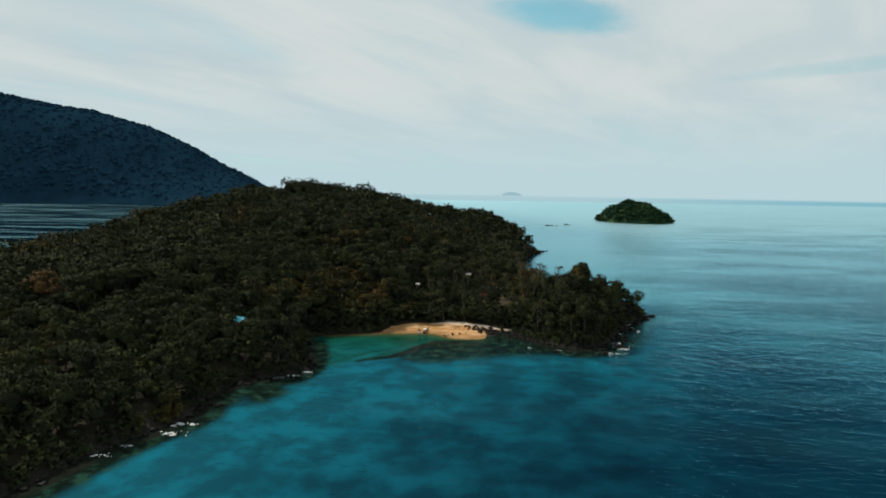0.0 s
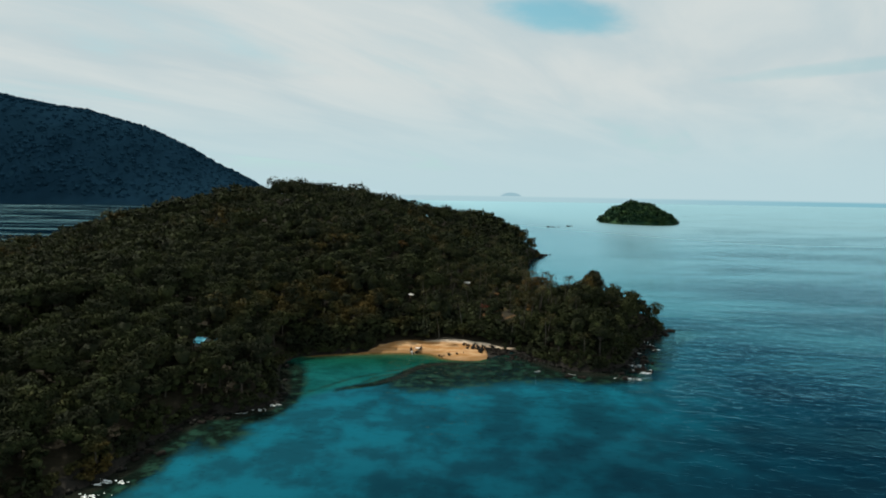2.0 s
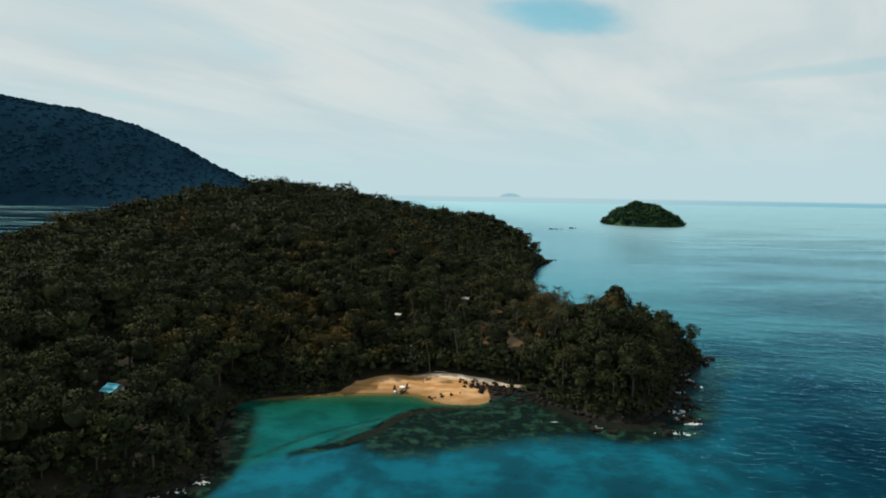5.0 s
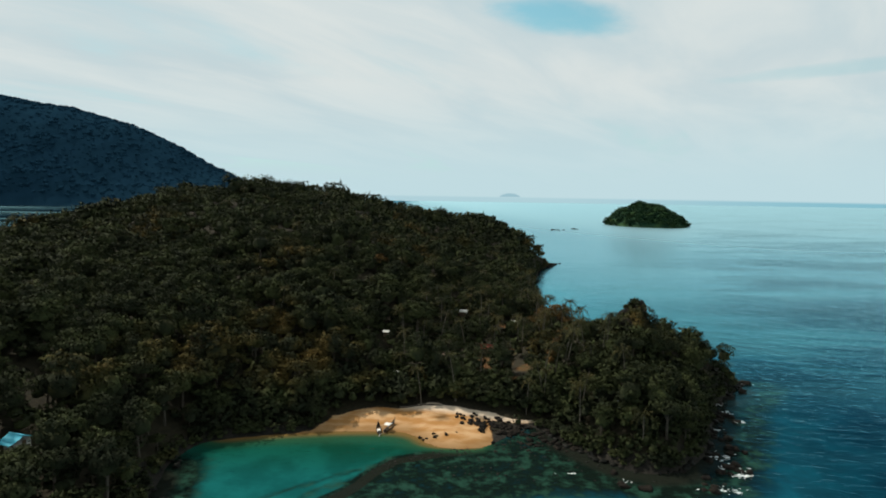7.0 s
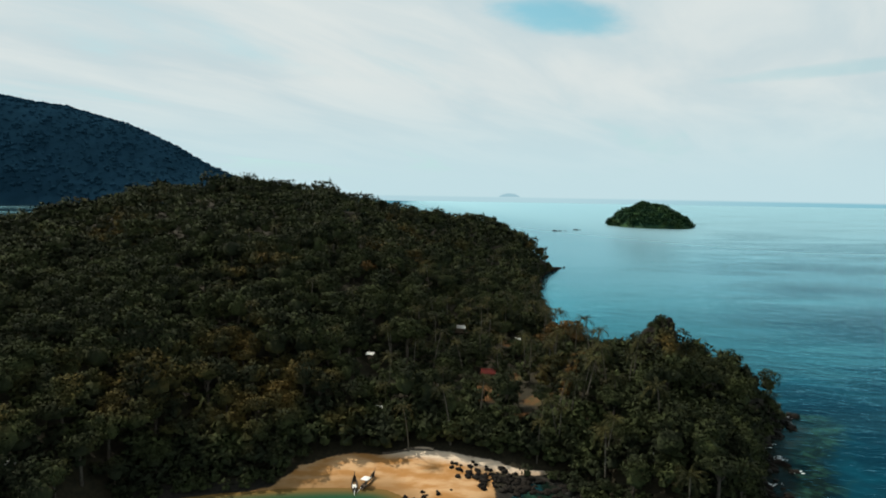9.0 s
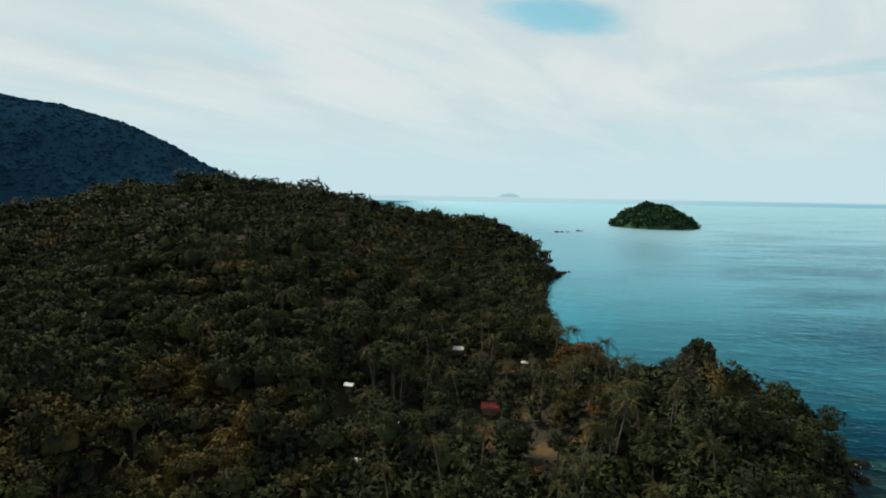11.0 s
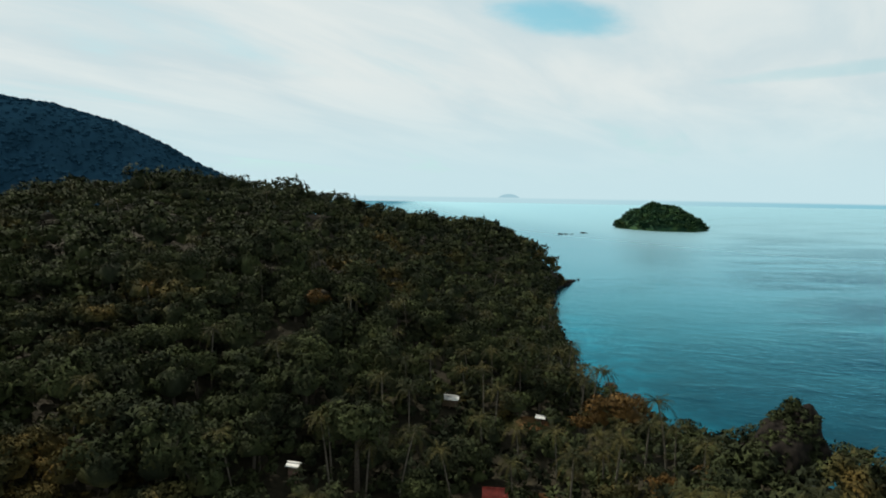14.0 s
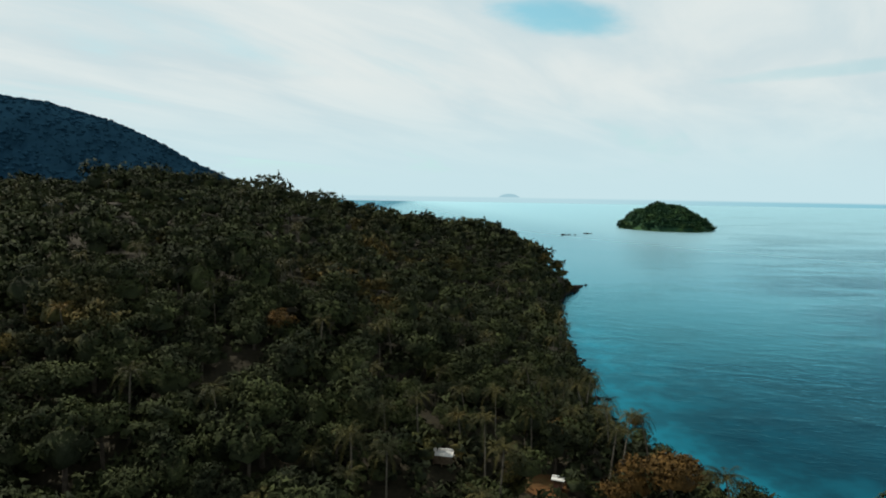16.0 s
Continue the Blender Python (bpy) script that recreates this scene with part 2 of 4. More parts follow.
    n6 = node(nt, "ShaderNodeTexNoise", i0=drawn(nt, p, (0, 30, 0), -10, (2.2, 1, 1)), Scale=0.5, Detail=2.0, Roughness=0.5).outputs[0]
    h = math_node(nt, "ADD", h, math_node(nt, "MULTIPLY", ramp(nt, n5, 0.50, 0.68), 0.50))
    h = math_node(nt, "ADD", h, math_node(nt, "MULTIPLY", ramp(nt, n6, 0.54, 0.66), 0.26))
    h = math_node(nt, "MULTIPLY", h, lee)
    bm = node(nt, "ShaderNodeBump", Strength=0.34, Distance=1.0, Height=h).outputs[0]
    body = node(nt, "ShaderNodeBsdfDiffuse", Color=c)
    fres = node(nt, "ShaderNodeFresnel", IOR=1.33, Normal=bm).outputs[0]
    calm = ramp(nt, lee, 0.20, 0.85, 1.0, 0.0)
    # reflection colour painted in: dark blue seen steeply, brighter on calm water
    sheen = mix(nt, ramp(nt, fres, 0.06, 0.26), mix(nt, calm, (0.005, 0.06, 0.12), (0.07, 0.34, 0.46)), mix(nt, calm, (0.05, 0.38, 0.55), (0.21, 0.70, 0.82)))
    # painted paler at flat angles, greyer far out to stand for haze
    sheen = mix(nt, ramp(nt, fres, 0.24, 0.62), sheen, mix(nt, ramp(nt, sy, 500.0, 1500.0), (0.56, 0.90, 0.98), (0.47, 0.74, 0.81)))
    cats = noise_at(nt, 0.02, 4.0, 0.6, p, (0.16, 1.0, 1.0))
    bay = math_node(nt, "MULTIPLY", ramp(nt, cats, 0.42, 0.62, 0.0, 0.10), ramp(nt, sx, -330.0, -180.0, 1.0, 0.0))
    # the bay's reflection painted as a teal tint with paler streaks
    bay_sheen = mix(nt, ramp(nt, cats, 0.40, 0.64), (0.10, 0.27, 0.36), (0.34, 0.66, 0.74))
    sheen = mix(nt, ramp(nt, sx, -330.0, -180.0, 1.0, 0.0), sheen, bay_sheen)
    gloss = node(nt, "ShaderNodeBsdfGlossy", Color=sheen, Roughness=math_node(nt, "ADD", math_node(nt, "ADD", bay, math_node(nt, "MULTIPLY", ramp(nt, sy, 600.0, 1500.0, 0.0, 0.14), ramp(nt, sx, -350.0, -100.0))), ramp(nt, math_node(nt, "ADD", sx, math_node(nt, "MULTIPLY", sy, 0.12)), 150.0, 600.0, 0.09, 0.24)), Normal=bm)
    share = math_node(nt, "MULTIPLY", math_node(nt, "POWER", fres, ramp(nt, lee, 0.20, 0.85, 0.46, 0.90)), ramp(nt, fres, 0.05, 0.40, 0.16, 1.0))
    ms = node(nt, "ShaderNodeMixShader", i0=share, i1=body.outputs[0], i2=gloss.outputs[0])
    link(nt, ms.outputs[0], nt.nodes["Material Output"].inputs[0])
    return m


SOIL, WATER = terrain_material(), water_material()


# ---- plan of the headland ----
COAST_WEST = [(-94,128),(-112,85),(-140,30),(-200,-30),(-300,-50),(-420,10),(-470,140),(-430,270),(-350,390),(-315,520),(-285,650),(-215,770),(-100,835),(10,820),(75,760),(104,706)]
COAST_COVE = [(109,676),(98,655),(87,615),(77,560),(72,515),(68,470),(63,440),(64,415),(73,392),(86,370),(98,354),(111,341),(114.5,329)]
COAST_POINT = [(108,318),(96,305),(89,291),(82,279),(77,269),(67,259),(57,257),(49,263),(41,274),(33,284)]
COAST_BEACH = [(27,279),(22,273),(17.5,270),(11,268.5),(4,271),(-1,277),(-8,279.5),(-22,279),(-37,276.8),(-48,274),(-57,270),(-60,258),(-58,244),(-54,231),(-52,220),(-58,210),(-69,206),(-74,195),(-76,182),(-77,167),(-87,149)]


def closed_curve(pts, n=5):
    p=np.array(pts,float);out=[]
    for i in range(len(p)):
        a,b,c,d=p[i-1],p[i],p[(i+1)%len(p)],p[(i+2)%len(p)]
        for k in range(n):
            t=k/n
            out.append(0.5*(2*b+(c-a)*t+(2*a-5*b+4*c-d)*t*t+(3*b-a-3*c+d)*t**3))
    return np.array(out)


def inside_distance(px,py,poly):
    """metres inside the outline, negative outside"""
    best=np.full(px.shape,1e9);odd=np.zeros(px.shape,bool)
    for a,b in zip(poly,np.roll(poly,-1,0)):
        e=b-a
        t=np.clip(((px-a[0])*e[0]+(py-a[1])*e[1])/(e@e+1e-9),0,1)
        best=np.minimum(best,(px-a[0]-t*e[0])**2+(py-a[1]-t*e[1])**2)
        if abs(e[1])>1e-9:
            odd^=((a[1]>py)!=(b[1]>py))&(px<a[0]+(py-a[1])/e[1]*e[0])
    return np.where(odd,1,-1)*np.sqrt(best)


COAST=closed_curve(COAST_WEST+COAST_COVE+COAST_POINT+COAST_BEACH)
# hills: centre, spread, height
HILLS = [(-110, 590, 70, 80, 32.0), (-150, 470, 70, 80, 16.1), (-60, 480, 60, 70, 11.8), (-60, 400, 45, 50, 12.6), (20, 720, 80, 70, 20.6),
         (60, 640, 40, 45, 13.1), (-10, 600, 60, 60, 17.2), (-230, 380, 80, 80, 7.7), (-230, 560, 80, 90, 28.1), (-110, 280, 45, 45, 16.7)]
KNOLLS = [(75, 338, 28, 28, 4), (95, 310, 25, 30, 16.7), (-250, 220, 90, 90, 8), (15, 430, 40, 50, 7.6), (60, 290, 25, 25, 10), (80.5, 341, 12, 9, 3), (24, 346, 13, 12, -3.6)]
LAGOON = [(-60, 272), (-40, 278), (0, 280), (8, 272), (5, 268), (-5, 262), (-9.5, 255), (-14, 246), (-33, 236), (-46, 224), (-54, 214), (-60, 232), (-60, 256)]
REEF_FLAT = [(14, 271), (5, 266), (-5, 260), (-10, 252), (-17, 241), (-12, 231), (10, 236), (30, 243), (55, 246), (80, 248), (70, 258), (52, 263), (45, 272), (34, 285)]
REEF_RIDGE = [(16.5, 268.5), (7, 266), (-4.6, 261.5), (-9.5, 254.7), (-14, 246), (-22, 238), (-34, 232)]
BEACH_LINE = [(-60, 267.5), (-45, 273.6), (-38, 276.6), (-29, 279.5), (-25, 287.5), (-19, 292.5), (-7, 293), (1, 296), (10, 294), (19, 291.4), (30, 288.6), (40, 286)]


def near_line(px, py, pts):
    best = np.full(np.shape(px), 1e9)
    for a, b in zip(pts, pts[1:]):
        ax, ay, ex, ey = a[0], a[1], b[0] - a[0], b[1] - a[1]
        t = np.clip(((px - ax) * ex + (py - ay) * ey) / (ex * ex + ey * ey), 0, 1)
        best = np.minimum(best, np.hypot(px - ax - t * ex, py - ay - t * ey))
    return best


def step(v, lo, hi):
    t = np.clip((v - lo) / (hi - lo), 0, 1)
    return t * t * (3 - 2 * t)


def beach_back(px):
    return np.interp(px, [p[0] for p in BEACH_LINE], [p[1] for p in BEACH_LINE]) + 0.5 * np.sin(px * 0.4)


def beach_mask(px, py, d):
    tongue = 1 - step(px, 19, 23) * (1 - step(py, 284.5, 287))
    return step(px, -62, -54) * (1 - step(px, 34, 40)) * (1 - step(py - beach_back(px), -2, 2)) * step(py, 262, 268) * (d > -8) * tongue


def ground_at(px, py):
    """Height of the bare ground, and metres inside the coast."""
    px, py = np.asarray(px, float), np.asarray(py, float)
    d = inside_distance(px, py, COAST)
    di = np.maximum(d, 0)
    beach = beach_mask(px, py, d)
    hill = np.zeros_like(px)
    for x, y, sx, sy, a in HILLS + KNOLLS:
        hill = hill + a * np.exp(-((px - x) / sx) ** 2 / 2 - ((py - y) / sy) ** 2 / 2)
    flat = np.exp(-((px - 8) / 30) ** 2 - ((py - 325) / 26) ** 2)
    hill = hill * (1 - 0.55 * flat)
    bumps = 0.6 * np.sin(px * 0.21 + 1.3 * np.sin(py * 0.13)) * np.sin(py * 0.19 + 0.7 * np.sin(px * 0.11))
    z = 5 * (1 - np.exp(-di / 7)) + hill * (1 - np.exp(-di / 30)) + bumps * step(d, 3, 14)
    sandy = 0.13 * di + 0.15 * np.sin(px * 0.35) * step(d, 2, 8)
    back = beach_back(px)
    low = step(px, -72, -56) * (1 - step(px, 42, 54)) * (1 - step(py - back, -2, 18)) * step(py, 250, 262)
    z = z * (1 - low) + sandy * low
    return np.where(d > 0, z, np.maximum(d * 0.35, -4)), d


BARE = [(24, 324, 10, 8), (33, 340, 4, 6), (36, 374, 5.5, 5), (21, 333, 6, 8), (38, 315, 7, 6.5), (29.5, 303, 5.5, 5)]


def bare_mask(px, py):
    v = np.zeros(np.shape(px))
    for x, y, sx, sy in BARE:
        v = np.maximum(v, np.exp(-((px - x) / sx) ** 2 - ((py - y) / sy) ** 2))
    return v


def grid_mesh(name, xs, ys, zs, keep=None):
    nx, ny = len(xs), len(ys)
    gx, gy = np.meshgrid(xs, ys)
    co = np.stack([gx, gy, zs], -1).reshape(-1, 3)
    i = (np.arange(ny - 1)[:, None] * nx + np.arange(nx - 1)[None, :])
    quads = np.stack([i, i + 1, i + nx + 1, i + nx], -1).reshape(-1, 4)
    if keep is not None:
        quads = quads[keep.reshape(-1)[quads].any(1)]
    used, inv = np.unique(quads, return_inverse=True)
    me = bpy.data.meshes.new(name)
    me.from_pydata(co[used].tolist(), [], inv.reshape(-1, 4).tolist())
    me.polygons.foreach_set("use_smooth", np.ones(len(me.polygons), bool))
    return me, used


def set_attribute(me, name, values):
    a = me.attributes.new(name, "FLOAT", "POINT")
    a.data.foreach_set("value", np.asarray(values, np.float32))


# ---- headland and sea ----
def build_headland():
    xs, ys = np.arange(-480, 136, 2.5), np.arange(-60, 850, 2.5)
    gx, gy = np.meshgrid(xs, ys)
    z, d = ground_at(gx, gy)
    me, used = grid_mesh("headland", xs, ys, z, d > -6)
    beach = beach_mask(gx, gy, d)
    rock = (1 - step(d, 2, 6)) * (1 - beach)
    for name, v in (("sand", beach), ("rock", rock), ("bare", bare_mask(gx, gy))):
        set_attribute(me, name, v.reshape(-1)[used])
    me.materials.append(SOIL)
    return tagged(new("ground_headland", me), "forest soil, orange sand and dark rock of a headland", "ground", kind="structure")


def spread(lo, hi, fine, far):
    v = list(np.arange(lo, hi + 0.1, fine))
    s = fine
    while v[-1] < far:
        s *= 1.22
        v.append(v[-1] + s)
    s = fine
    while v[0] > -far:
        s *= 1.22
        v.insert(0, v[0] - s)
    return np.array(v)


def build_sea():
    xs, ys = spread(-130, 160, 2.0, 5600), spread(90, 470, 2.0, 5600)
    gx, gy = np.meshgrid(xs, ys)
    d = -inside_distance(gx, gy, COAST)
    me, _ = grid_mesh("sea", xs, ys, np.zeros_like(gx))
    out = np.maximum(d, 0)
    shoal = 1.1 * np.exp(-out / (34 + 54 * (1 - step(gx, 25, 105)))) * step(-gy, -470, -440) * (1 - step(gy, 335, 360)) + 1.1 * np.exp(-out / 33) * step(gy, 345, 375) * (1 - step(gy, 520, 640))
    # no pale shoal by the point: dark bottom, cliff reflection painted in
    shoal = shoal * (1 - step(gx, 28, 45) * (1 - step(out, 6, 26)) * (1 - step(gy, 330, 345)))
    shoal = shoal * (1 - 0.85 * step(gx, 85, 150) * (1 - step(gy, 335, 365)))
    lag = inside_distance(gx, gy, closed_curve(LAGOON, 4))
    flat = inside_distance(gx, gy, closed_curve(REEF_FLAT, 4))
    ridge = near_line(gx, gy, REEF_RIDGE)
    sandy = step(gx, -64, -50) * (1 - step(gx, 16, 24)) * step(gy, 262, 272)
    edge = np.exp(-out / 7.0) * sandy
    swash = np.minimum(near_line(gx, gy, [(-14, 256), (-31, 244), (-43, 229)]), near_line(gx, gy, [(-14, 252), (-22, 245.5), (-34, 229)]))
    taper = step(gx, -46, -10)
    reef = np.maximum(0.52 * step(flat, -13, 7), (0.30 + 0.6 * taper) * np.exp(-(ridge / 2.6) ** 2))
    # dark faces of wave crests painted as lines of bottom colour
    reef = np.maximum(reef, 0.40 * np.exp(-(swash / 1.5) ** 2))
    west_shade = (1 - step(gx, -50, -36)) * (1 - step(gy, 248, 276))
    reef = np.maximum(reef, 0.58 * np.exp(-((gx + 60) / 12) ** 2 - ((gy - 194) / 18) ** 2))
    point = step(gx, 28, 36) * (1 - step(gy, 322, 340))
    # dark rocky bottom, with the trees' shade and reflection painted in along both shores
    reef = np.maximum(reef, 0.92 * west_shade * np.exp(-(out / 11) ** 2))
    reef = np.maximum(reef, 0.92 * point * np.exp(-(out / 15) ** 2))
    reef = reef + 0.42 * step(flat, -6, 4) * np.exp(-(ridge / 2.2) ** 2)
    for name, v in (("shoal", shoal), ("lagoon", step(lag, -11, 6)), ("reef", reef), ("edge", edge)):
        set_attribute(me, name, v.reshape(-1))
    me.materials.append(WATER)
    return tagged(new("water", me), "blue sea with ripples, turquoise over the shoals", "sea", kind="structure")


build_headland()
build_sea()


# ---- foliage shapes ----
def ico():
    bm = bmesh.new()
    bmesh.ops.create_icosphere(bm, subdivisions=1, radius=1)
    v = np.array([w.co[:] for w in bm.verts])
    f = np.array([[w.index for w in g.verts] for g in bm.faces])
    bm.free()
    return v, f


ICO_V, ICO_F = ico()


def leaf_sprays(rng, centres, normals, size, blades=3):
    """Sprays of slender drooping leaves: a few pointed triangles fanned round each centre."""
    n = len(centres)
    a = np.cross(normals, rng.normal(size=(n, 3)))
    a /= np.linalg.norm(a, axis=1, keepdims=True) + 1e-9
    b = np.cross(normals, a)
    vs = []
    w0 = rng.uniform(0, 6.28, (n, 1))
    for k in range(blades):
        w = w0 + 6.28 * k / blades + rng.uniform(-0.5, 0.5, (n, 1))
        out = a * np.cos(w) + b * np.sin(w)
        side = b * np.cos(w) - a * np.sin(w)
        s = size * rng.uniform(0.55, 1.35, (n, 1))
        root = centres - out * s * 0.18
        tip = centres + out * s * rng.uniform(0.5, 1.0, (n, 1)) + normals * s * rng.uniform(-0.7, 0.25, (n, 1))
        vs.append(np.stack([root - side * s * 0.27, root + side * s * 0.27, tip], 1))
    v = np.concatenate(vs, 0).reshape(-1, 3)
    return v, np.arange(len(v)).reshape(-1, 3)


def crown_shape(rng, lobes, leaves, leaf, wide, tall, flat=0.0, core=2):
    """A crown about 2 x wide across whose middle is the origin: a lumpy heart under lobes of leaf sprays."""
    bm = bmesh.new()
    bmesh.ops.create_icosphere(bm, subdivisions=core, radius=1)
    off = Vector((rng.uniform(0, 40), rng.uniform(0, 40), 0))
    for w in bm.verts:
        w.co *= 0.82 + 0.5 * noise.noise(w.co * 1.8 + off)
    bm.verts.index_update()
    hv = np.array([w.co[:] for w in bm.verts]) * [wide * 0.56, wide * 0.56, tall * 0.42 * (1 - 1.2 * flat)] - [0, 0, tall * (0.18 - 0.1 * flat)]
    hf = np.array([[w.index for w in g.verts] for g in bm.faces])
    bm.free()
    vs, fs, base = [hv], [hf], len(hv)
    heart = np.array([0, 0, -0.45 * tall])
    ns = [hv - heart]
    for k in range(lobes):
        ang = k * 2.399 + rng.uniform(-0.5, 0.5)
        r = wide * math.sqrt((k + 0.4) / lobes) * rng.uniform(0.62, 0.80)
        top = 1 - (r / wide) ** 2
        c = np.array([math.cos(ang) * r, math.sin(ang) * r, tall * (0.72 * top - 0.30 + rng.uniform(-0.24, 0.20)) * (1 - flat)])
        rad = wide * rng.uniform(0.24, 0.44) * np.array([1.0, 1.0, 0.74 - 0.3 * flat])
        w = rng.normal(size=(leaves, 3)) + [0, 0, 0.5]
        w /= np.linalg.norm(w, axis=1, keepdims=True)
        nn = w + rng.normal(size=(leaves, 3)) * 0.55 + [0, 0, 0.25]
        nn /= np.linalg.norm(nn, axis=1, keepdims=True)
        spots = c + w * rad * rng.uniform(0.72, 1.15, (leaves, 1))
        v, f = leaf_sprays(rng, spots, nn, leaf)
        out = spots - heart
        out /= np.linalg.norm(out, axis=1, keepdims=True)
        shade = 0.75 * w + 0.45 * out + 0.28 * nn
        shade = np.tile(shade, (3, 1))
        p = v.reshape(-1, 3, 3)
        inward = (np.cross(p[:, 1] - p[:, 0], p[:, 2] - p[:, 0]) * shade).sum(1) < 0
        f[inward] = f[inward][:, ::-1]
        ns.append(np.repeat(shade, 3, 0))
        vs.append(v), fs.append(f + base)
        base += len(v)
    n = np.concatenate(ns)
    return np.concatenate(vs), np.concatenate(fs), n / np.linalg.norm(n, axis=1, keepdims=True)


def tube(path, radii, sides=6):
    vs, fs = [], []
    for p, r in zip(path, radii):
        for k in range(sides):
            w = 2 * math.pi * k / sides
            vs.append((p[0] + r * math.cos(w), p[1] + r * math.sin(w), p[2]))
    for i in range(len(path) - 1):
        for k in range(sides):
            a, b = i * sides + k, i * sides + (k + 1) % sides
            fs += [(a, b, b + sides), (a, b + sides, a + sides)]
    return np.array(vs), np.array(fs)


def join(shapes):
    vs, fs, base = [], [], 0
    for v, f in shapes:
        vs.append(v), fs.append(np.asarray(f) + base)
        base += len(v)
    return np.concatenate(vs), np.concatenate(fs)


def trunk_shape(rng, height, r):
    mid = rng.uniform(-0.5, 0.5, 2)
    main = tube([(0, 0, -0.8), (mid[0] * 0.4, mid[1] * 0.4, height * 0.4), (mid[0], mid[1], height * 0.75)], [r * 1.25, r * 0.9, r * 0.5])
    out = [main]
    for k in range(3):
        w = rng.uniform(0, 6.28)
        e = (math.cos(w) * height * 0.2, math.sin(w) * height * 0.2)
        out.append(tube([(mid[0] * 0.5, mid[1] * 0.5, height * 0.45), (e[0] * 0.6, e[1] * 0.6, height * 0.62), (e[0], e[1], height * 0.78)], [r * 0.5, r * 0.38, r * 0.2], 5))
    return join(out)


def frond_shape(rng, length, sag, turn, lift):
    """One palm frond: an arching rib with two rows of narrow drooping leaflets."""
    n = 15
    c, s = math.cos(turn), math.sin(turn)
    ts = np.linspace(0, 1, n)
    out = length * (ts - 0.10 * ts ** 2) * math.cos(lift * 0.75)
    up = length * (math.sin(lift) * ts - sag * ts ** 2.2)
    px, py = out * c, out * s
    wid = length * 0.16 * np.sin(np.pi * np.clip(ts * 0.9 + 0.08, 0, 1)) ** 0.6 + 0.05
    vs, fs = [], []
    for side in (-1, 1):
        for k in range(n - 1):
            a = np.array([px[k], py[k], up[k]])
            b = np.array([px[k + 1], py[k + 1], up[k + 1]])
            w = wid[k + 1] * rng.uniform(0.75, 1.15)
            tip = b + np.array([-s * side, c * side, 0]) * w + np.array([c, s, 0]) * w * 0.7 - np.array([0, 0, w * rng.uniform(0.15, 0.7)])
            i = len(vs)
            vs += [a, a * 0.45 + b * 0.55, tip]
            fs.append((i, i + 1, i + 2))
    for k in range(n - 1):
        a, b = np.array([px[k], py[k], up[k] + 0.02]), np.array([px[k + 1], py[k + 1], up[k + 1] + 0.02])
        r = 0.07 * (1 - 0.7 * ts[k])
        i = len(vs)
        vs += [a + (-s * r, c * r, 0), a - (-s * r, c * r, 0), b]
        fs.append((i, i + 1, i + 2))
    return np.array(vs), np.array(fs)


def palm_crown_shape(rng, length):
    out = []
    n = 19
    for k in range(n):
        young = k / n
        out.append(frond_shape(rng, length * rng.uniform(0.8, 1.1), rng.uniform(0.45, 0.75) + 0.55 * (1 - young) ** 2, k * 2.399 + rng.uniform(-0.25, 0.25), 0.05 + 1.0 * young ** 1.2))
    out.append((ICO_V * [0.32, 0.32, 0.4], ICO_F))
    return join(out)


def mesh_from(name, shape, mat):
    """A mesh from points, triangles and, for leaf clumps, the way each point of the clump faces."""
    v, f = shape[:2]
    me = bpy.data.meshes.new(name)
    me.vertices.add(len(v))
    me.vertices.foreach_set("co", np.asarray(v, np.float32).ravel())
    me.loops.add(len(f) * 3)
    me.loops.foreach_set("vertex_index", np.asarray(f, np.int32).ravel())
    me.polygons.add(len(f))
    me.polygons.foreach_set("loop_start", np.arange(len(f), dtype=np.int32) * 3)
    me.update(calc_edges=True)
    if len(shape) > 2:
        me.polygons.foreach_set("use_smooth", np.ones(len(f), bool))
        me.normals_split_custom_set_from_vertices(np.asarray(shape[2], np.float32))
    me.materials.append(mat)
    return me


def scatter_mesh(name, shapes, spots, mat):
    """Many turned, scaled copies of the shapes in one mesh. spots: x, y, z, size, turn, which."""
    vs, fs, ns, base = [], [], [], 0
    for x, y, z, size, turn, which in spots:
        shape = shapes[int(which) % len(shapes)]
        v, f = shape[:2]
        c, s = math.cos(turn), math.sin(turn)
        spin = np.array([(c, s, 0), (-s, c, 0), (0, 0, 1)])
        vs.append(v @ spin * size + (x, y, z)), fs.append(f + base)
        base += len(v)
        if len(shape) > 2:
            ns.append(shape[2] @ spin)
    shape = (np.concatenate(vs), np.concatenate(fs)) + ((np.concatenate(ns),) if ns else ())
    return mesh_from(name, shape, mat)


def smooth(me):
    me.polygons.foreach_set("use_smooth", np.ones(len(me.polygons), bool))
    return me


rng = np.random.default_rng(7)
TREE_HEIGHT = 12.0
NEAR_CROWNS = [crown_shape(rng, n, lv, lf, 4.8, tl, fl) for n, lv, lf, tl, fl in
               ((13, 40, 0.62, 5.2, 0.0), (11, 44, 0.60, 6.2, 0.0), (15, 34, 0.58, 4.4, 0.3), (17, 32, 0.56, 5.8, 0.0), (15, 34, 0.58, 4.0, 0.45), (12, 40, 0.66, 5.0, 0.15))]
MID_CROWNS = [crown_shape(rng, 12, 13, 0.95, 5.0, tl, fl) for tl, fl in ((4.8, 0.0), (5.4, 0.1), (4.4, 0.3), (5.8, 0.0))]
FAR_CROWNS = [crown_shape(rng, 9, 8, 1.4, 5.0, tl, fl, 1) for tl, fl in ((4.6, 0.0), (5.4, 0.1), (4.4, 0.3), (5.6, 0.0))]
